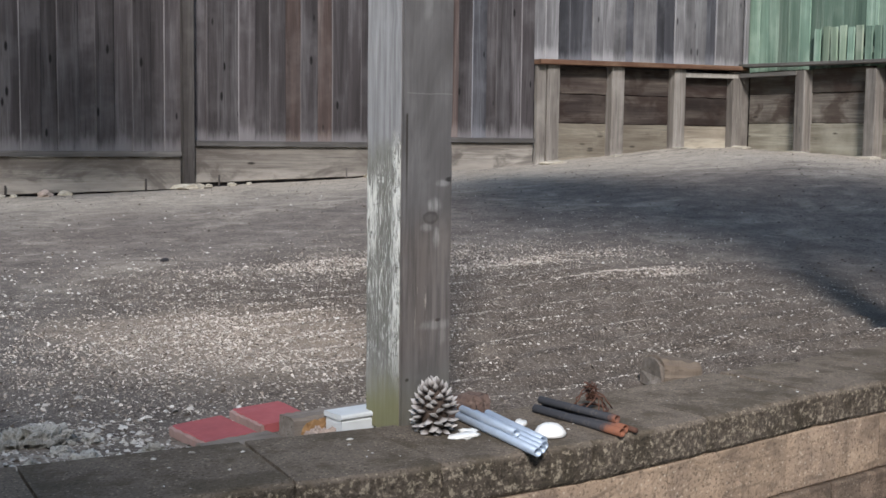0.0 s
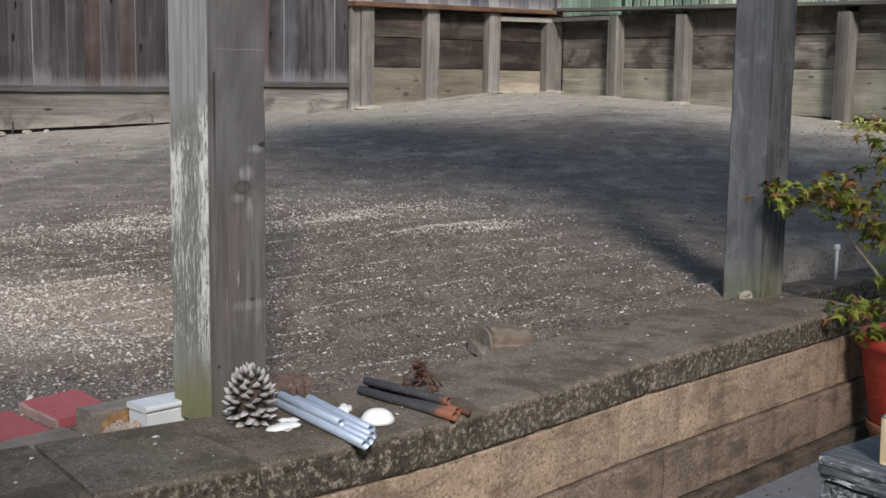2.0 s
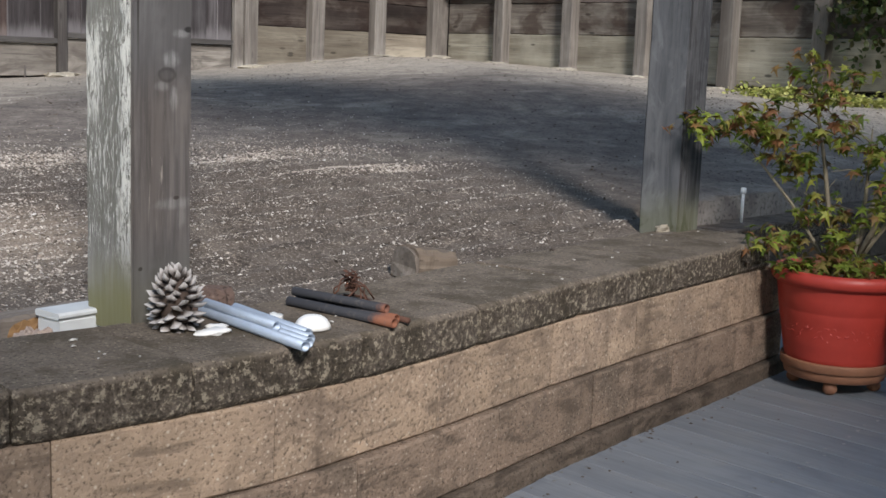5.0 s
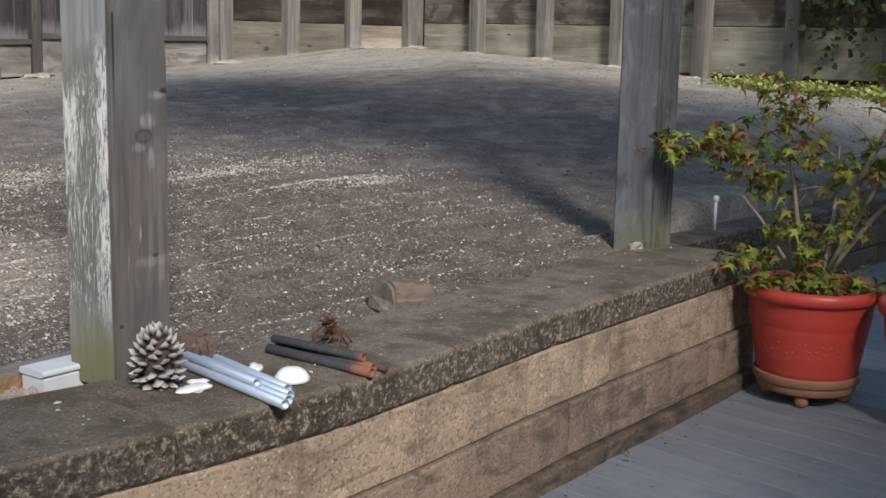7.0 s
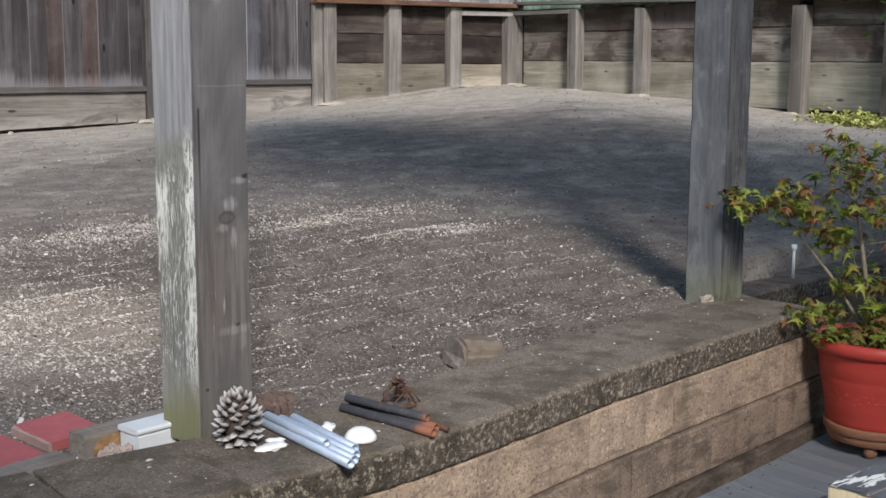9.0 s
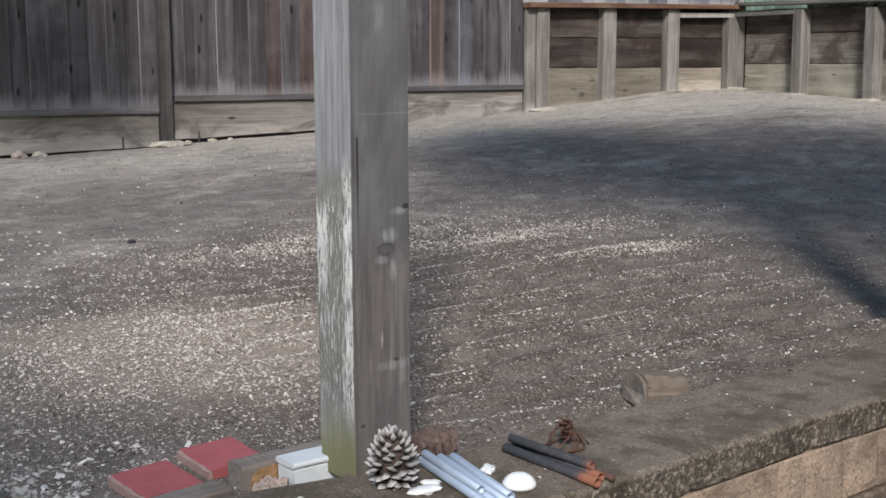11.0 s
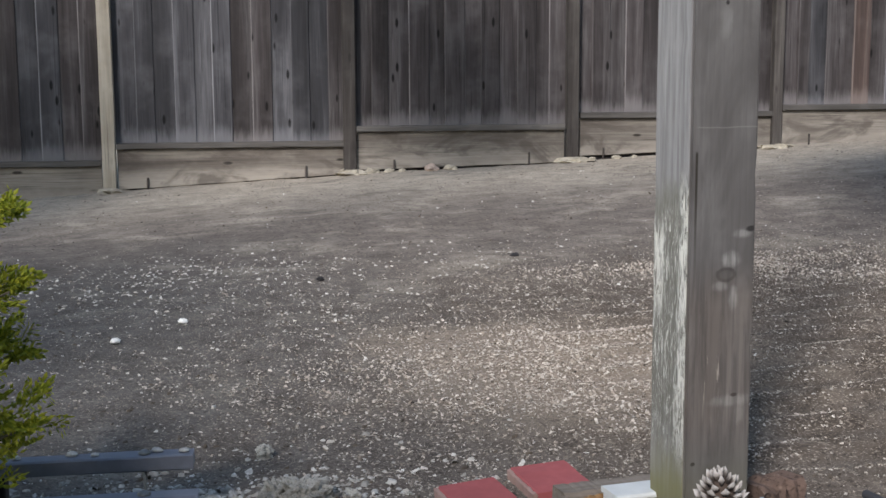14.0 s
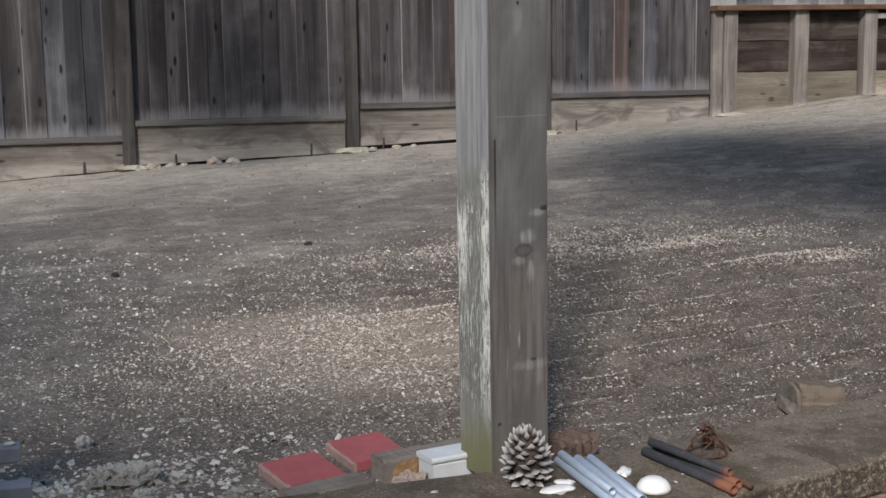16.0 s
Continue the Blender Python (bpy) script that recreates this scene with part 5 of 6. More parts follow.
            for _ in range(r.choice((2, 3, 3, 4))):
                leaf_at(p + Vector((r.gauss(0, 0.012), r.gauss(0, 0.012), r.gauss(0, 0.008))), r.uniform(0.028, 0.056))
    for _ in range(90):
        a = r.uniform(1.2, 6.0)
        rad = 0.03 + 0.15 * r.random() ** 0.6
        leaf_at(Vector((rad * math.cos(a), rad * math.sin(a), r.uniform(-0.02, 0.09))), r.uniform(0.022, 0.045))
    part("crown", mesh_of("crown", *joined(*leaves), MAPLE), tree)["kind"] = "stuff"
    return tree


build_maple()
r = random.Random(4)
sprigs = []
for _ in range(26):
    p = Vector((r.gauss(0, 0.06), r.gauss(0, 0.06), r.uniform(0.0, 0.03)))
    sprigs.append(moved(maple_leaf(r.uniform(0.012, 0.026), 0.3, r), Matrix.Translation(p) @ pose(0, 0, 0, r.uniform(-40, 40), r.uniform(-40, 40), r.uniform(0, 360))))
single("seedlings", mesh_of("seedlings", *joined(*sprigs), IVY), "small green seedlings in a red pot", "seedlings", pose(QX + 0.03, QY + 0.02, DECK + 0.085 + 0.245), kind="stuff")


# ---- old table with wooden blocks ----
def flaked_wood(name, along, panel=False):
    """Dark paint worn to silvery fibres, with scaling cracks and white flakes; panel: slate blue with wavy raised grain."""
    g = Nodes(name, 0.62, spec=0.35)
    v = g.shifted(13.0)
    if panel:
        slant = g.scaled(v, (1, 1, 1))
        turn = g.t.nodes.new("ShaderNodeMapping")
        g.put(turn.inputs["Vector"], v)
        turn.inputs["Rotation"].default_value = (radians(-24), 0, 0)
        turn.inputs["Scale"].default_value = (12, 12, 62)
        wave = g.noise(turn.outputs[0], 1.5, 4, 0.55, 1.4)
        cloud = g.noise(v, 9.0, 4, 0.6)
        c = g.ramp(wave, (0.3, (0.035, 0.045, 0.06)), (0.47, (0.095, 0.12, 0.155)), (0.58, (0.16, 0.195, 0.24)), (0.70, (0.32, 0.37, 0.43)))
        c = g.mix(g.step(cloud, 0.45, 0.7, 0.0, 0.5), c, (0.06, 0.075, 0.1))
        rub = g.noise(g.scaled(v, (1, 1, 1.8)), 120.0, 4, 0.75)
        c = g.mix(g.step(rub, 0.58, 0.72, 0.0, 0.5), c, (0.38, 0.43, 0.5))
        c = g.mix(g.step(rub, 0.28, 0.42, 0.6, 0.0), c, (0.03, 0.036, 0.045))
        g.bump(wave, 0.9, 0.0035)
        return g.done(c)
    s = {"y": (240, 16, 240), "z": (120, 120, 60)}[along]
    fibre = g.noise(g.scaled(v, s), 1.6, 5, 0.7, 0.5)
    blot = g.noise(v, 42.0, 4, 0.65)
    c = g.ramp(fibre, (0.32, (0.016, 0.017, 0.019)), (0.47, (0.075, 0.08, 0.088)), (0.58, (0.26, 0.27, 0.285)), (0.70, (0.55, 0.56, 0.57)))
    c = g.mix(g.step(blot, 0.42, 0.62, 0.75, 0.0), c, (0.06, 0.064, 0.072))
    if along == "z":
        cell = g.voronoi(g.scaled(v, (1, 1, 2.2)), 34.0, "Distance", "DISTANCE_TO_EDGE")
        c = g.mix(g.step(cell, 0.006, 0.03, 0.8, 0.0), c, (0.016, 0.016, 0.018))
        glint = g.noise(g.scaled(v, (1, 1, 2.2)), 130.0, 4, 0.75)
        c = g.mix(g.step(glint, 0.52, 0.66, 0.0, 0.75), c, (0.5, 0.51, 0.52))
        g.bump(g.step(cell, 0.0, 0.03), 0.6, 0.002)
    else:
        side = g.step(g.axis(2), 0.0145, 0.0166, 1.0, 0.0)
        flake = g.noise(g.scaled(v, (1, 0.4, 1.6)), 75.0, 3, 0.6, 0.6)
        white = g.math("MULTIPLY", g.step(flake, 0.585, 0.61), g.step(side, 0.0, 1.0, 0.05, 1.0))
        top = g.mix(g.step(fibre, 0.4, 0.7), (0.05, 0.054, 0.062), (0.135, 0.142, 0.155))
        c = g.mix(side, top, c)
        c = g.mix(white, c, (0.8, 0.79, 0.77))
        g.bump(white, 0.5, 0.003)
    g.bump(fibre, 0.7, 0.004)
    return g.done(c)


TABLE_TOP, TABLE_LEG, TABLE_PANEL = flaked_wood("flaking_table_top", "y"), flaked_wood("cracked_table_leg", "z"), flaked_wood("slate_table_panel", "y", True)


def splintered_board(width, length, high, seed, worn):
    """A board along y whose side on x = 0 has split into uneven layers."""
    prof = [(width, 0.0), (0.006, 0.0), (0.0006, 0.001), (0.0, 0.0045), (0.0016, 0.005), (0.0, 0.0056), (0.0003, 0.0095), (0.002, 0.0101), (0.0006, 0.0107), (0.0006, 0.0138), (0.0014, high * 0.88), (0.004, high), (width * 0.5, high - 0.0003), (width, high)]
    n = 260
    verts, faces = [], []
    for i in range(n + 1):
        y = length * i / n
        near = 1.0 if i < n else 0.3
        for k, (x, z) in enumerate(prof):
            layer = (0, 0, 1, 1, 1, 2, 2, 2, 3, 3, 4, 4, 5, 6)[k]
            d = worn * (max(0.0, noise.noise((layer * 5.7 + seed, y * 26, 0.3))) * 0.005 + noise.noise((k * 2.1 + seed, y * 130, 1.3)) * 0.0013) if 0 < k < 12 else 0.0
            lift = noise.noise((seed, y * 9, k * 0.6)) * 0.0007 if 0 < k < 12 else 0
            round_end = 0.003 * max(0.0, (y - length + 0.006) / 0.006) ** 2 if k in (1, 2, 3, 4, 5, 6, 7, 8, 9, 10, 11) else 0
            verts.append((x + d + round_end, y, z + lift * near))
    m = len(prof)
    for i in range(n):
        for k in range(m - 1):
            faces.append((i * m + k, (i + 1) * m + k, (i + 1) * m + k + 1, i * m + k + 1))
        faces.append((i * m + m - 1, (i + 1) * m + m - 1, (i + 1) * m, i * m))
    faces += [tuple(range(m)), tuple(n * m + k for k in range(m - 1, -1, -1))]
    return verts, faces


def build_table():
    tx, ty, tz = -0.425, -1.757, 0.46
    table = thing("side_table", "old tall table with flaking dark paint and slate blue panels", "table", pose(tx, ty, DECK, 0, 0, 2.0))
    h = tz - DECK
    for k, (a, w) in enumerate(((0.0, 0.092), (0.0935, 0.092), (0.187, 0.092), (0.2805, 0.092))):
        me = mesh_of("top_board", *splintered_board(w, 0.62, 0.0172, k * 3.1, 1.0 if k == 0 else 0.15), TABLE_TOP)
        part("top_board", me, table, pose(a, -0.62, h - 0.0172))
    for lx in (0.003, 0.33):
        for ly in (-0.0385, -0.60):
            part("leg", mesh_of("leg", *plank(0.042, 0.0365, h - 0.0192, 0.0025, 0.0012, 8, 50), TABLE_LEG), table, pose(lx, ly, 0))
    for k in range(3):
        me = mesh_of("panel_board", *plank(0.016, 0.520, 0.148, 0.002, 0.0006, k + 30, 12), TABLE_PANEL)
        part("panel_board", me, table, pose(0.0045, -0.5600, h - 0.021 - 0.15 * k - 0.148))
    me = mesh_of("panel_board", *plank(0.28, 0.016, 0.44, 0.004, 0.001, 37, 6), TABLE_PANEL)
    part("panel_board", me, table, pose(0.047, -0.028, h - 0.465))
    return table


build_table()


def flaked_top(name, base, shade):
    """Lumber whose upper face carries flaking white and grey paint; ends show bare wood with slanting rings."""
    g = Nodes(name, 0.7, spec=0.2)
    v = g.shifted(9.0)
    turn = g.t.nodes.new("ShaderNodeMapping")
    g.put(turn.inputs["Vector"], v)
    turn.inputs["Rotation"].default_value = (radians(38), 0, 0)
    turn.inputs["Scale"].default_value = (2, 150, 22)
    ring = g.noise(turn.outputs[0], 2.0, 3, 0.5, 0.6)
    blot = g.noise(v, 26.0, 4, 0.6)
    c = g.mix(g.step(ring, 0.35, 0.65, 0.45, 0.0), base, tuple(x * 0.72 for x in base))
    c = g.mix(g.step(blot, 0.5, 0.75, 0.0, 0.5), c, shade)
    flake = g.noise(g.scaled(v, (5, 16, 16)), 2.2, 6, 0.72, 0.8)
    top = g.step(g.axis(2), 0.0305, 0.032)
    grey = g.mix(g.step(flake, 0.535, 0.565), g.mix(blot, (0.045, 0.047, 0.052), (0.12, 0.12, 0.128)), (0.56, 0.55, 0.52))
    c = g.mix(top, c, grey)
    g.bump(g.math("MULTIPLY", g.step(flake, 0.50, 0.54), top), 0.6, 0.003)
    g.bump(ring, 0.2, 0.001)
    return g.done(c)


PINE_BLOCK, CEDAR_BLOCK = flaked_top("flaked_pine", (0.60, 0.49, 0.32), (0.52, 0.36, 0.22)), flaked_top("flaked_cedar", (0.33, 0.145, 0.115), (0.25, 0.10, 0.08))
for k, (dx, dy, mat, words) in enumerate(((0.0, 0.0, PINE_BLOCK, "short pale pine block with flaking white paint"), (0.002, -0.0325, CEDAR_BLOCK, "short reddish cedar block with flaking paint"), (-0.006, -0.065, PINE_BLOCK, "short pale pine block with flaking white paint"), (0.002, -0.0975, CEDAR_BLOCK, "short reddish cedar block with flaking paint"))):
    me = mesh_of("wood_block", *plank(0.26, 0.0318, 0.033, 0.0012, 0.0006, k, 8), mat)
    single("wood_block", me, words + " on the table", "wood block", pose(-0.407 + dx, -1.8255 + dy, 0.4605, 0, 0, 3), "wood blocks on the table")


# ---- small things on the wall cap ----
def build_cone():
    cone = thing("pine_cone", "large open grey pine cone standing on the wall cap", "pine cone", pose(0.045, -0.085, 0.0, 2, -3, 15))
    body = [(0.0, 0.006), (0.016, 0.008), (0.026, 0.020), (0.031, 0.040), (0.031, 0.060), (0.026, 0.080), (0.016, 0.096), (0.005, 0.106), (0.0, 0.108)]
    part("core", mesh_of("core", *lathe(body, 18), CONE_CORE, True), cone)

    def scale(length, width):
        """A thick wedge that widens to a shoulder and ends in a sharp hooked point."""
        rows = [(0, 0.25, 0.0), (0.35, 0.6, 0.0), (0.58, 1.0, 0.02), (0.74, 0.72, 0.06), (1.0, 0.04, 0.20)]
        verts, faces = [], []
        for t, w, up in rows:
            th = 0.0016 + 0.0030 * t * (1 - t) * 4
            for sx, sz in ((-1, 0.0), (-0.45, 0.75), (0, 1.25), (0.45, 0.75), (1, 0.0), (0.5, -0.7), (-0.5, -0.7)):
                verts.append((sx * w * width / 2, t * length, up * length + sz * th * (1.0 if t < 0.95 else 0.3)))
        for k in range(len(rows) - 1):
            a, b = k * 7, k * 7 + 7
            for i in range(7):
                faces.append((a + i, a + (i + 1) % 7, b + (i + 1) % 7, b + i))
        faces.append(tuple(range(28, 35)))
        return verts, [f[::-1] for f in faces]

    kinds = [mesh_of("scale", *scale(l, w), CONE_GREY) for l, w in ((0.027, 0.022), (0.030, 0.024), (0.031, 0.025), (0.031, 0.025), (0.030, 0.023), (0.029, 0.020), (0.028, 0.017), (0.026, 0.013))]
    r = random.Random(2)
    n = 88
    heights, radii = [z for _, z in body], [q for q, _ in body]
    for k in range(n):
        t = k / n
        z = 0.012 + 0.096 * t
        rad = float(np.interp(z, heights, radii)) * 0.86
        rise = -38 + 112 * t ** 1.3 + r.uniform(-13, 13)
        m = pose(0, 0, z, 0, 0, k * 137.51) @ pose(0, rad, 0, rise, r.uniform(-24, 24), r.uniform(-12, 12))
        part("scale", kinds[min(7, int(t * 8))], cone, m)


build_cone()


def hollow(length, radius, material, name):
    """An open tube along y."""
    prof = [(radius, 0.0), (radius, length), (radius * 0.78, length), (radius * 0.78, 0.0), (radius, 0.0)]
    v, f = lathe(prof, 20)
    return mesh_of(name, moved((v, f), pose(0, 0, 0, 90))[0], f, material, True)


# pipes lie side by side, their mouths towards the front edge
for k, (x, y, z, turn, length, rad) in enumerate(((0.141, -0.362, 0.0105, -2.0, 0.36, 0.0100), (0.162, -0.345, 0.0105, -2.0, 0.335, 0.0100), (0.183, -0.322, 0.0105, -2.5, 0.315, 0.0100), (0.205, -0.285, 0.0105, -4, 0.27, 0.0100), (0.150, -0.262, 0.0275, -1.5, 0.25, 0.0092))):
    me = hollow(length, rad, ALU, "metal_pipe")
    single("metal_pipe", me, "dull silver metal pipe lying on the wall cap", "pipe", pose(x, y, z, 0, 0, turn) @ pose(0, length, 0), "metal pipes on the wall cap")

dome = lathe([(0.0, 0.030), (0.010, 0.0295), (0.020, 0.027), (0.030, 0.020), (0.037, 0.009), (0.040, 0.0), (0.0375, 0.0), (0.028, 0.016), (0.0, 0.026)], 28)
single("white_shell", mesh_of("white_shell", *dome, WHITE, True), "domed white shell lying face down on the wall cap", "shell", pose(0.268, -0.215, 0.0015) @ Matrix.Diagonal((0.92, 0.92, 0.85, 1)))
for k, (x, y, sx, sy) in enumerate(((0.085, -0.150, 0.036, 0.024), (0.113, -0.118, 0.018, 0.022), (0.262, -0.10, 0.03, 0.014))):
    flat = lump(sx, sy, 0.006, 30 + k, 0.35, 6, 18, 1.6)
    single("shell_piece", mesh_of("shell_piece", *flat, WHITE, True), "flat broken piece of white shell on the wall cap", "shell", pose(x, y, 0.003, 0, 0, 30 * k), "broken shell pieces")


def rod_material():
    g = Nodes("burnt_rod", 0.75, 0.2, 0.3)
    n = g.noise(g.co, 60, 4)
    y = g.math("ADD", g.axis(1), g.math("MULTIPLY", g.math("SUBTRACT", n, 0.5), 0.06))
    c = g.mix(g.step(y, -0.262, -0.225), (0.21, 0.085, 0.05), (0.038, 0.039, 0.045))
    c = g.mix(g.step(n, 0.55, 0.7, 0, 0.5), c, (0.10, 0.085, 0.08))
    g.bump(n, 0.4, 0.003)
    return g.done(c)


ROD = rod_material()
for k, (x, y, z, turn, length, rad) in enumerate(((0.402, -0.302, 0.0105, 9.0, 0.29, 0.0105), (0.428, -0.278, 0.0105, 7.0, 0.28, 0.010), (0.424, -0.252, 0.028, 11.0, 0.25, 0.0095))):
    me = hollow(length, rad, ROD, "burnt_pipe")
    single("burnt_pipe", me, "charred pipe with an orange rusty end on the wall cap", "pipe", pose(x, y, z, 0, 0, turn) @ pose(0, length, 0), "burnt pipes on the wall cap")
single("thin_rod", mesh_of("thin_rod", *tube([(0, 0, 0), (0.002, 0.12, 0.0), (0.0, 0.26, 0.001)], 0.006, 8), RUST_WIRE, True), "thin rusty rod beside the burnt pipes", "rod", pose(0.450, -0.29, 0.007, 0, 0, 4))


def build_wire():
    """A loose tangle of bent rusty wires."""
    r = random.Random(3)
    wire = thing("wire_ornament", "small tangled rusty wire ornament on the wall cap", "ornament", pose(0.49, -0.055, 0.0, 0, 0, 20))
    for k in range(8):
        a0 = radians(45 * k + r.uniform(-20, 20))
        pts = [Vector(((0.056 + r.uniform(-0.012, 0.012)) * math.cos(a0), 0.045 * math.sin(a0), 0.003))]
        for q in range(5):
            t = (q + 1) / 5
            a1 = a0 + t * r.uniform(0.5, 1.9) * r.choice((-1, 1))
            rad = 0.05 * (1 - t * 0.75) + r.uniform(-0.006, 0.01)
            pts.append(Vector((rad * math.cos(a1), rad * 0.8 * math.sin(a1), 0.006 + 0.060 * t ** 0.8 + r.uniform(-0.004, 0.006))))
        part("wire", mesh_of("wire", *tube(pts, 0.0020, 6), RUST_WIRE, True), wire)
    loop = [(0.05 * math.cos(t * 0.5), 0.04 * math.sin(t * 0.5), 0.004 + 0.003 * math.sin(t)) for t in range(14)]
    part("hoop", mesh_of("hoop", *tube(loop, 0.0028, 6), RUST_WIRE, True), wire)
    part("knot", mesh_of("knot", *lump(0.014, 0.012, 0.014, 5, 0.4), RUST_WIRE), wire, pose(0.004, 0, 0.03))


build_wire()

# ---- scraps behind the wall ----
CHUNK = weathered("brown_chunk_wood", (0.075, 0.057, 0.043), (0.145, 0.113, 0.087), (0.22, 0.18, 0.142), along="x", knots=0.3, vary=0.1)
LOG = weathered("sawn_log", (0.11, 0.09, 0.075), (0.21, 0.178, 0.152), (0.32, 0.28, 0.243), along="x", knots=0.3, vary=0.1)
def split_log(length, width, high, seed):
    """A short split log along x: rounded back, flat top, torn ends."""
    prof = [(-0.5, 0.0), (-0.52, 0.45), (-0.44, 0.85), (-0.30, 1.0), (0.0, 1.04), (0.30, 0.98), (0.46, 0.8), (0.52, 0.4), (0.48, 0.0)]
    n, verts, faces = 14, [], []
    for i in range(n + 1):
        t = i / n
        for k, (a, b) in enumerate(prof):
            q = Vector((t * 5, k * 0.9, seed))
            torn = 0.012 * noise.noise(q * 2.3) if i in (0, n) else 0.0
            verts.append((length * (t - 0.5) + torn, a * width + 0.007 * noise.noise(q), b * high * (1 - 0.12 * t) + (0.006 * noise.noise(q + Vector((9, 0, 0))) if b > 0.3 else 0)))
    m = len(prof)
    for i in range(n):
        for k in range(m - 1):
            faces.append((i * m + k, i * m + k + 1, (i + 1) * m + k + 1, (i + 1) * m + k))
    faces += [tuple(range(m - 1, -1, -1)), tuple(n * m + k for k in range(m))]
    return verts, faces


chunk = thing("wood_chunk", "short split log end half sunk in soil beside the cap", "wood", pose(1.0, 0.27, -0.05, 3, 4, -8))
part("log", mesh_of("log", *split_log(0.125, 0.12, 0.09, 3), CHUNK), chunk)
part("cut_end", mesh_of("cut_end", *moved(split_log(0.014, 0.113, 0.084, 5), pose(-0.0635, 0, 0.002)), LOG), chunk, None, "paler weathered end grain")
single("reddish_rock", mesh_of("reddish_rock", *moved(plank(0.118, 0.085, 0.055, 0.014, 0.008, 6, 9), pose(-0.065, -0.045, -0.02)), ROCK_RED), "brown broken rock behind the post", "rock", pose(0.245, 0.15, -0.02, 0, 0, 20))


def build_tile(x, y, turn, tip, seed):
    tile = thing("paver", "square red paver with a worn edge lying on soil", "paver", pose(x, y, -0.052, tip, -2, turn), "red pavers")
    part("slab", mesh_of("slab", *moved(plank(0.134, 0.158, 0.026, 0.003, 0.001, seed, 6), pose(-0.067, -0.079, 0)), RED_TILE), tile)
    part("worn_edge", mesh_of("worn_edge", *moved(plank(0.010, 0.156, 0.0245, 0.005, 0.0014, seed + 1, 16), pose(-0.0765, -0.078, 0)), WORN_EDGE), tile, None, "pale worn edge")


build_tile(-0.348, 0.268, 13, 3, 1)
build_tile(-0.170, 0.366, 10, 3, 5)
single("timber_offcut", mesh_of("timber_offcut", *plank(0.19, 0.075, 0.05, 0.005, 0.0012, 9, 16), LOG), "grey weathered timber offcut beside the pavers", "timber", pose(-0.41, 0.085, -0.078, 0, 0, 15))


def build_beam():
    beam = thing("split_beam", "short weathered beam end with split orange wood", "timber", pose(-0.190, 0.168, -0.078, 0, 0, 10))
    part("beam", mesh_of("beam", *plank(0.26, 0.068, 0.078, 0.007, 0.0016, 11, 24), LOG), beam)
    part("split_face", mesh_of("split_face", *moved(lump(0.045, 0.012, 0.028, 14, 0.3), pose(0.065, 0.0, 0.04, 90, 0, 0) @ pose(0, 0, 0, -90)), ORANGE_WOOD), beam, None, "orange split wood face")


build_beam()
single("pink_rock", mesh_of("pink_rock", *lump(0.048, 0.030, 0.032, 21, 0.4, 14, 22, 3.0), ROCK_PINK), "pinkish broken rock by the post", "rock", pose(-0.150, 0.098, -0.045, 0, 0, 10))


def build_white_box():
    box = thing("white_box", "small white plastic box with a lipped lid", "box", pose(-0.098, 0.100, -0.052, 0, 0, 9))
    part("body", mesh_of("body", *plank(0.16, 0.07, 0.052, 0.004, 0.0), WHITE_BOX), box)
    part("lid", mesh_of("lid", *moved(plank(0.168, 0.078, 0.013, 0.004, 0.0), pose(-0.004, -0.004, 0.053)), WHITE_BOX), box, None, "white lipped lid")
    part("base", mesh_of("base", *moved(plank(0.15, 0.06, 0.014, 0.003), pose(0.005, 0.005, -0.014)), DARK_BOX), box)


build_white_box()
for k, (x, y, s) in enumerate(((-0.712, 0.36, 0.050), (-0.775, 0.39, 0.036), (-0.672, 0.135, 0.036), (-0.51, 0.20, 0.021), (-0.545, 0.165, 0.015), (-0.775, 0.185, 0.018), (-0.87, 0.20, 0.03), (-1.107, 0.215, 0.036), (-1.2, 0.3, 0.028), (-0.80, 0.70, 0.024), (-0.615, 0.35, 0.02), (-0.70, 0.26, 0.022))):
    v, f = lump(s * 1.15, s * 0.85, s * 0.8, 40 + k, 0.36, 20, 34, 2.6)
    v = [Vector(p) * (1 + 0.07 * noise.noise(Vector(p) / s * 2.6 + Vector((k, 0, 0))) + 0.03 * noise.noise(Vector(p) / s * 7)) for p in v]
    me = mesh_of("concrete_lump", v, f, CONCRETE)
    single("concrete_lump", me, "broken lump of old grey concrete on the soil", "rubble", pose(x, y, -0.05 + s * 0.2, 0, 0, 50 * k), "concrete rubble")

# stones and a brick under the fence
for k, (x, s, mat) in enumerate(((0.08, 0.07, FOOTING), (0.22, 0.05, FOOTING), (0.32, 0.045, FOOTING), (0.55, 0.09, ROCK_PINK), (0.70, 0.06, FOOTING), (0.05, 0.05, FOOTING), (2.05, 0.05, FOOTING), (2.2, 0.04, FOOTING), (1.85, 0.05, FOOTING))):
    z = float(yard(np.array(x), np.array(7.28)))
    single("stone", mesh_of("stone", *lump(s, s * 0.6, s * 0.5, 80 + k, 0.3, 7, 12), mat), "small pale stone under the fence kickboard", "stone", pose(x, 7.275, z + 0.005, 0, 0, 33 * k), "stones under the fence")
for k, (x, y, s) in enumerate(((-1.08, 2.24, 0.018), (-1.29, 1.98, 0.02), (-0.55, 2.9, 0.02), (0.35, 3.2, 0.022))):
    single("stone", mesh_of("stone", *lump(s, s * 0.8, s * 0.6, 95 + k, 0.2, 7, 12), WHITE if k < 2 else DARK_BOX), "white stone lying on the soil" if k < 2 else "dark clod lying on the soil", "stone", pose(x, y, float(yard(np.array(x), np.array(y))) + 0.006, 0, 0, 60 * k))

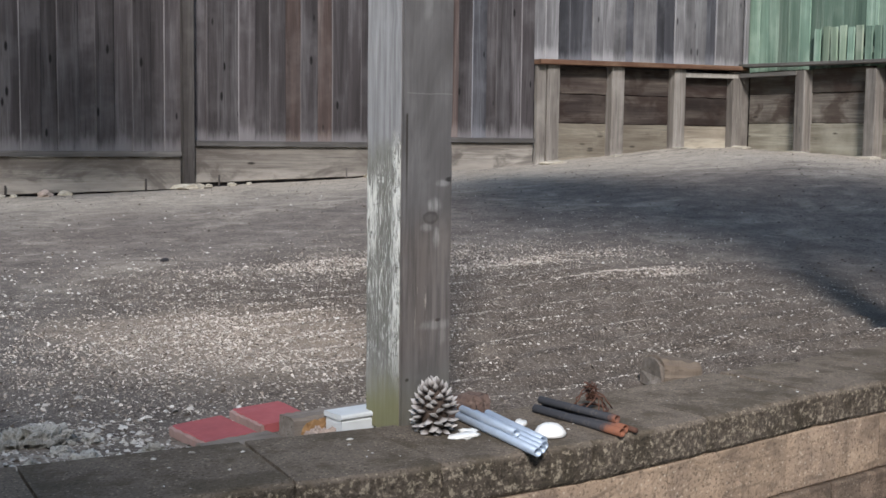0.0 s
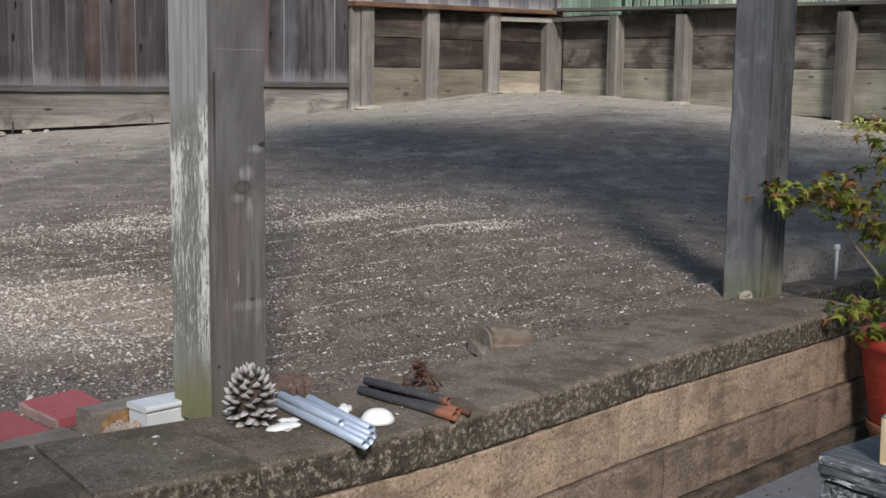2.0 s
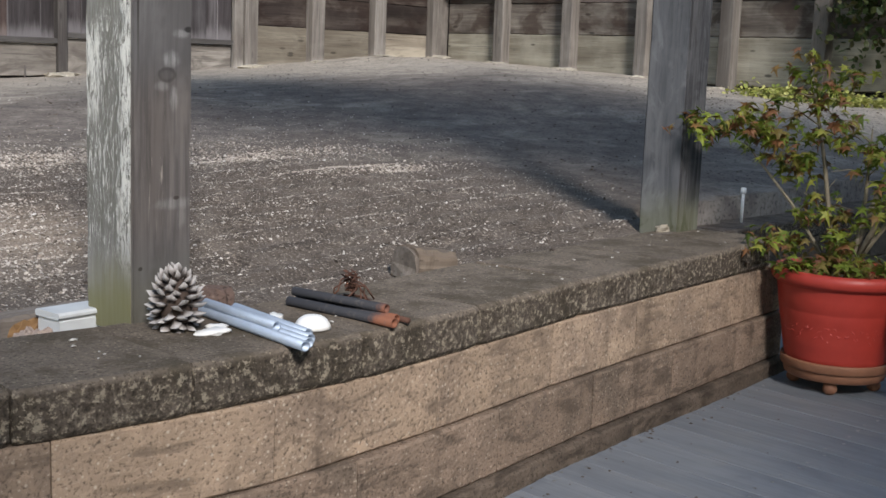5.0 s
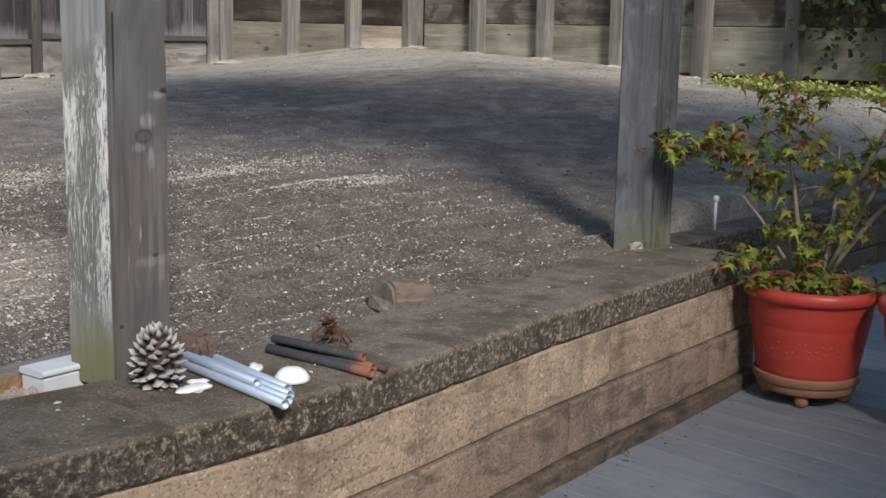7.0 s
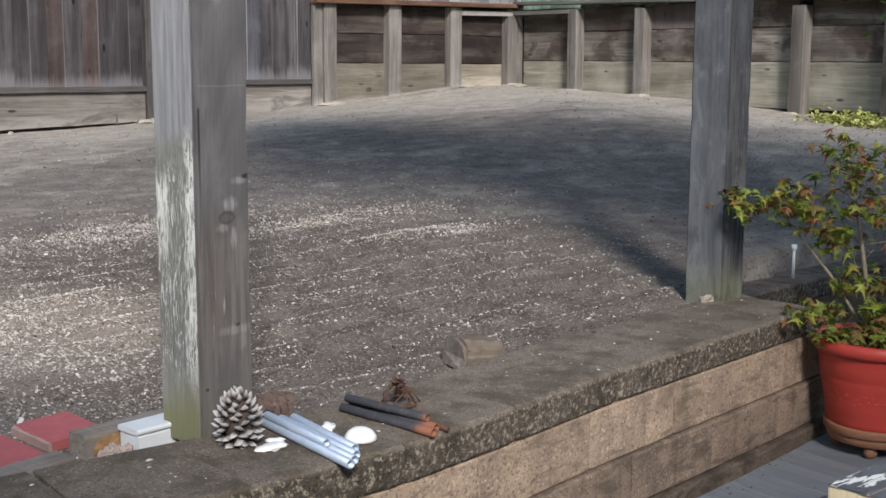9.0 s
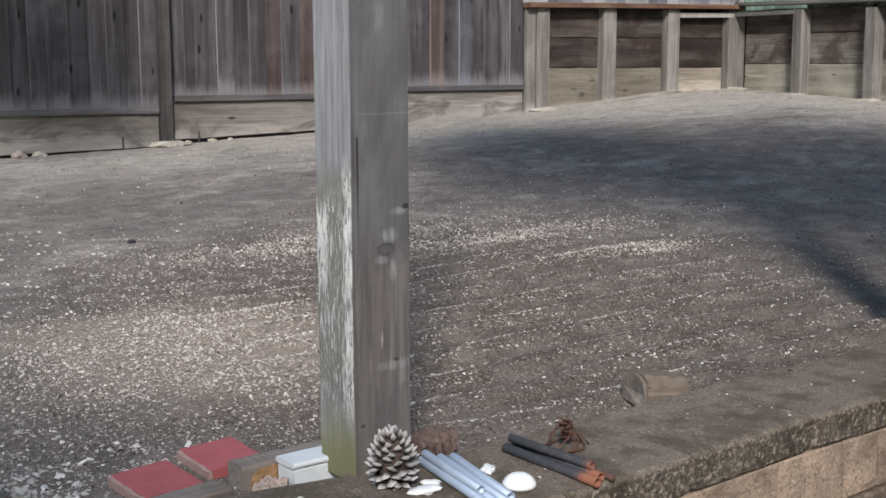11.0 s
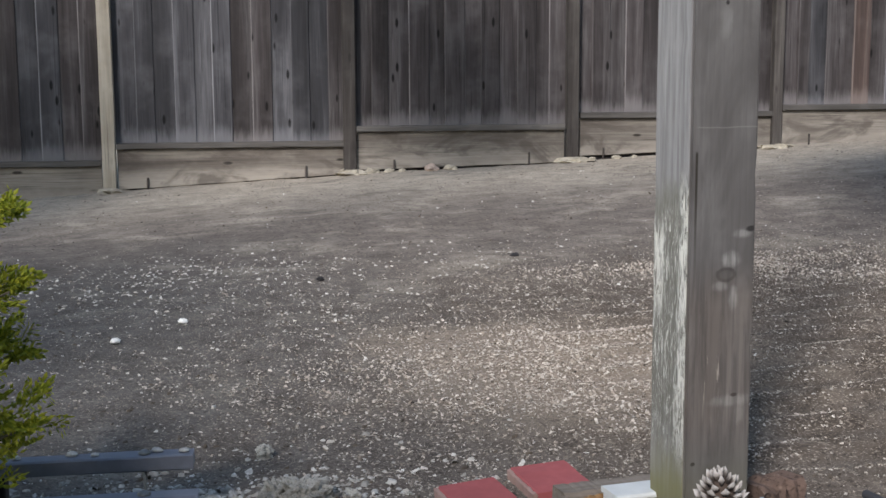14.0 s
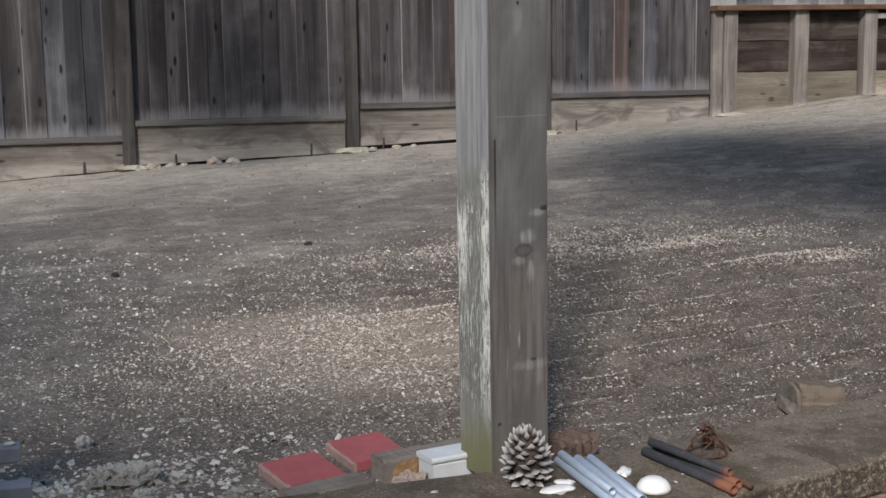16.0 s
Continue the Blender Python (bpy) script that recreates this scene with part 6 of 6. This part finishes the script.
# white plastic stake near the second post
stake = joined(tube([(0, 0, -0.05), (0, 0, 0.07)], 0.006, 8), moved(lathe([(0.0, 0.0), (0.010, 0.0), (0.011, 0.004), (0.011, 0.022), (0.0, 0.024)], 12), Matrix.Translation((0, 0, 0.068))))
single("garden_stake", mesh_of("garden_stake", *stake, WHITE_BOX, True), "white plastic stake with a cap in the soil", "stake", pose(3.05, 0.64, -0.02))
single("white_chip", mesh_of("white_chip", *lump(0.035, 0.02, 0.02, 77, 0.25, 6, 10), FOOTING), "pale wedge of stone at the post foot", "stone", pose(2.085, 0.31, 0.004))


# ---- rack and conifer at the left ----
def build_rack():
    rack = thing("timber_rack", "slatted timber rack on the wall, tinted blue-grey as in shade", "rack", pose(0, 0, 0))
    for y, z, x1 in ((0.30, 0.052, -0.945), (0.06, 0.045, -0.925)):
        me = mesh_of("slat", *plank(1.3, 0.045, 0.032, 0.003, 0.001, int(y * 100), 10), BLUE_GREY)
        slat = part("slat", me, rack, pose(x1 - 1.3, y, z))
        part("bolt", mesh_of("bolt", *lathe([(0, 0), (0.012, 0), (0.013, 0.004), (0.006, 0.009), (0, 0.010)], 12), STEEL, True), slat, pose(1.3 - 0.1, 0.022, 0.031))
    part("rod", mesh_of("rod", *tube([(0, 0, -0.13), (0, 0, 0.075)], 0.004, 8), STEEL, True), rack, pose(-1.045, 0.322, 0.0))
    for x in (-1.42, -1.95):
        part("crossbar", mesh_of("crossbar", *plank(0.045, 0.42, 0.03, 0.003, 0.001, 3, 6), BLUE_GREY), rack, pose(x, -0.02, 0.03, 0, 0, 14 if x > -1.5 else 0))
    for x, y in ((-1.36, 0.02), (-1.36, 0.30), (-2.0, 0.02), (-2.0, 0.30)):
        part("leg", mesh_of("leg", *plank(0.04, 0.04, 0.13, 0.003), DARK_BOX), rack, pose(x, y, -0.07))
    return rack


build_rack()
for k, (x, w) in enumerate(((-1.30, 0.010), (-1.19, 0.013), (-1.145, 0.009), (-1.02, 0.012), (-0.965, 0.011))):
    single("pebble", mesh_of("pebble", *lump(w, w * 0.75, w * 0.5, 60 + k, 0.3, 6, 10), SHELL, True), "small white pebble lying on the rack's slat", "pebble", pose(x, 0.322 + 0.008 * (k % 2), 0.087), "white pebbles on the rack")
cord = [(-1.03, 0.05, 0.07), (-1.06, -0.02, 0.02), (-1.085, -0.10, 0.006), (-1.07, -0.2, 0.005), (-1.0, -0.24, 0.005), (-0.94, -0.18, 0.005), (-0.945, -0.08, 0.006), (-0.985, 0.0, 0.03), (-1.0, 0.05, 0.066)]
single("cord", mesh_of("cord", *tube(cord, 0.0016, 8), ROPE, True), "pale cord hanging from the rack in a loop", "cord")


def build_planter():
    box = thing("planter_box", "near-black slatted timber planter box, deep shade put into its colour", "planter", pose(-1.98, -0.32, 0.0))
    # boards and soil near black: the deep shade here is in their colour
    for k in range(2):
        z = 0.004 + 0.046 * k
        part("side_board", mesh_of("side_board", *plank(0.70, 0.020, 0.038, 0.003, 0.001, k, 4), DARK_BOX), box, pose(0, 0, z))
        part("end_board", mesh_of("end_board", *plank(0.020, 0.31, 0.038, 0.003, 0.001, k + 4, 4), DARK_BOX), box, pose(0.70, 0.022, z))
        part("back_board", mesh_of("back_board", *plank(0.70, 0.020, 0.038, 0.003, 0.001, k + 8, 4), DARK_BOX), box, pose(0, 0.334, z))
    for x, y in ((0.02, 0.022), (0.66, 0.022), (0.02, 0.298), (0.66, 0.298)):
        part("corner_post", mesh_of("corner_post", *plank(0.034, 0.034, 0.092, 0.003), DARK_BOX), box, pose(x, y, 0.0))
    part("soil", mesh_of("soil", *plank(0.60, 0.25, 0.05, 0.006, 0.003, 3, 12), SHADED_SOIL), box, pose(0.05, 0.05, 0.002))


def spray(length, r):
    """A feathery conifer spray: a stem with short forked scale-leaved twigs all along."""
    out = []
    n = max(6, int(length / 0.007))
    for k in range(n):
        t = k / n
        for side in (-1, 1):
            l = (0.30 * length * (1 - t) + 0.016) * r.uniform(0.7, 1.2)
            base = Vector((0, t * length, 0))
            tip = base + Vector((side * l * 0.7, l * 0.75, r.uniform(-0.2, 0.6) * l))
            d = (tip - base).normalized()
            for q in range(3):
                a = base.lerp(tip, q / 2.6)
                w = Vector((-d.y, d.x, r.uniform(-0.4, 0.8))).normalized() * (1 if q % 2 else -1)
                b = a + (d * 0.8 + w * 0.5) * 0.016 * r.uniform(0.7, 1.3)
                side_v = d.cross(w).normalized() * 0.0034
                c = a.lerp(b, 0.5)
                out.append(([a, c + side_v, b, c - side_v, c + w * 0.0018], [(0, 1, 4), (1, 2, 4), (2, 3, 4), (3, 0, 4)]))
    return joined(*out)


def build_conifer():
    r = random.Random(17)
    tree = thing("dwarf_conifer", "yellow-green dwarf conifer with flat feathery sprays", "tree", pose(-1.61, -0.14, 0.05))
    part("trunk", mesh_of("trunk", *tube([(0, 0, -0.01), (0.02, 0.01, 0.2), (0.0, 0.0, 0.45), (0.02, 0, 0.68)], [0.028, 0.024, 0.017, 0.006], 10), BARK, True), tree)
    kinds = [spray(l, r) for l in (0.05, 0.06, 0.075, 0.055)]
    bunches = []
    # each tier: height, reach, branches, depth of its foliage
    for z, reach, many, deep in ((0.13, 0.38, 6, 0.030), (0.215, 0.44, 8, 0.034), (0.285, 0.43, 8, 0.026), (0.42, 0.40, 7, 0.013), (0.545, 0.36, 7, 0.02)):
        for k in range(many):
            a = 2 * math.pi * (k + r.uniform(-0.25, 0.25)) / many + z * 7
            d = Vector((math.cos(a), math.sin(a), 0))
            l = reach * r.uniform(0.85, 1.08)
            start, end = Vector((0, 0, z - 0.10)), d * l + Vector((0, 0, z + 0.03))
            mid = start.lerp(end, 0.5) + Vector((0, 0, -0.02))
            part("branch", mesh_of("branch", *tube([start, mid, end], [0.008, 0.005, 0.002], 6), BARK, True), tree)
            for q in range(40):
                t = 0.34 + 0.66 * (q / 39)
                p = start.lerp(mid, t * 2) if t < 0.5 else mid.lerp(end, t * 2 - 1)
                wide = 0.05 * (1.15 - t)
                p = p + Vector((r.gauss(0, wide), r.gauss(0, wide), r.gauss(0.01, deep * 0.8)))
                m = Matrix.Translation(p) @ pose(0, 0, 0, r.uniform(0, 65), r.uniform(-40, 40), math.degrees(a) - 90 + r.uniform(-60, 60))
                bunches.append(moved(r.choice(kinds), m))
    part("foliage", mesh_of("foliage", *joined(*bunches), CONIFER), tree)["kind"] = "stuff"


build_planter()
build_conifer()


# ---- plants along the side wall ----
def leaf_mass(name, label, category, spots, count, size, material, seed, flat=0.5):
    r = random.Random(seed)
    out = []
    for _ in range(count):
        c, s = r.choice(spots)
        p = Vector(c) + Vector((r.gauss(0, s[0]), r.gauss(0, s[1]), r.gauss(0, s[2])))
        k = r.uniform(size[0], size[1])
        oval = [(0, 0, 0), (0.42 * k, 0.3 * k, 0.06 * k), (0.36 * k, 0.7 * k, 0.05 * k), (0, 1.05 * k, -0.1 * k), (-0.36 * k, 0.7 * k, 0.05 * k), (-0.42 * k, 0.3 * k, 0.06 * k), (0, 0.5 * k, -0.03 * k)]
        m = Matrix.Translation(p) @ pose(0, 0, 0, r.uniform(-70, 70) * flat * 1.4, r.uniform(-60, 60) * flat, r.uniform(0, 360))
        out.append(moved((oval, [(0, 1, 6), (1, 2, 6), (2, 3, 6), (3, 4, 6), (4, 5, 6), (5, 0, 6)]), m))
    return single(name, mesh_of(name, *joined(*out), material), label, category, kind="stuff")


cover = []
for i in range(14):
    x, y = 7.25 + 0.13 * math.sin(i * 1.9), 3.32 - 0.15 * i
    cover.append(((x, y, float(yard(np.array(x), np.array(y))) + 0.035), (0.11, 0.09, 0.028)))
leaf_mass("ground_cover", "low yellow-green ground cover along the wall foot", "ground cover", cover, 3000, (0.02, 0.044), COVER, 31, 0.6)
ivy = [((7.60 + 0.06 * math.sin(i), 3.62 - 0.13 * i, 1.66 - 0.022 * i + 0.06 * math.sin(i * 2.1)), (0.06, 0.11, 0.10)) for i in range(9)] + [((7.7, 3.3 - 0.2 * i, 1.9), (0.08, 0.14, 0.1)) for i in range(4)]
leaf_mass("ivy", "glossy green ivy spilling over the side wall", "ivy", ivy, 1300, (0.05, 0.10), IVY, 32, 0.8)
bush = [((7.38, 2.5 - 0.25 * i, 0.95 + 0.25 * (i % 3)), (0.16, 0.18, 0.2)) for i in range(8)] + [((7.5, 2.5, 1.25), (0.15, 0.14, 0.12)), ((7.5, 2.0, 1.6), (0.2, 0.2, 0.15))]
leaf_mass("dark_shrub", "dark green shrub before the side wall", "shrub", bush, 2600, (0.035, 0.07), DARK_LEAF, 33, 0.9)

# ---- specks on the wall cap ----
r = random.Random(44)
specks = []
for _ in range(55):
    x = r.uniform(-1.4, 2.2)
    y = wall_front(x) + r.uniform(0.03, 0.3)
    if abs(x - 0.06) < 0.14 and y > -0.12:
        continue
    s = r.uniform(0.0015, 0.004) * (1.8 if r.random() < 0.12 else 1)
    specks.append(moved(lump(s * 1.3, s, s * 0.5, r.randint(1, 99), 0.3, 5, 7), pose(x, y, 0.003, 0, 0, r.uniform(0, 360))))
single("stone_specks", mesh_of("stone_specks", *joined(*specks), SHELL), "tiny pale stone chips strewn on the wall cap", "chips", kind="stuff")
single("dry_leaf", mesh_of("dry_leaf", *maple_leaf(0.03, 0.5, r), CONE_CORE), "curled dark dry leaf on the wall cap", "leaf", pose(1.40, 0.17, 0.014, 20, 15, 70))

# ---- crumbs of soil and leaf on the deck along the wall foot ----
r = random.Random(61)
crumbs = []
for _ in range(70):
    x = r.uniform(0.3, 2.15)
    y = wall_front(x) - 0.035 - abs(r.gauss(0, 0.05)) - (r.uniform(0.1, 0.8) if r.random() < 0.2 else 0)
    s = r.uniform(0.0012, 0.0038)
    crumbs.append(moved(lump(s * 1.5, s, s * 0.6, r.randint(1, 99), 0.3, 5, 7), pose(x, y, DECK + 0.001, 0, 0, r.uniform(0, 360))))
single("deck_crumbs", mesh_of("deck_crumbs", *joined(*crumbs), CLOD), "dark crumbs of soil and leaf on the deck boards", "crumbs", kind="stuff")
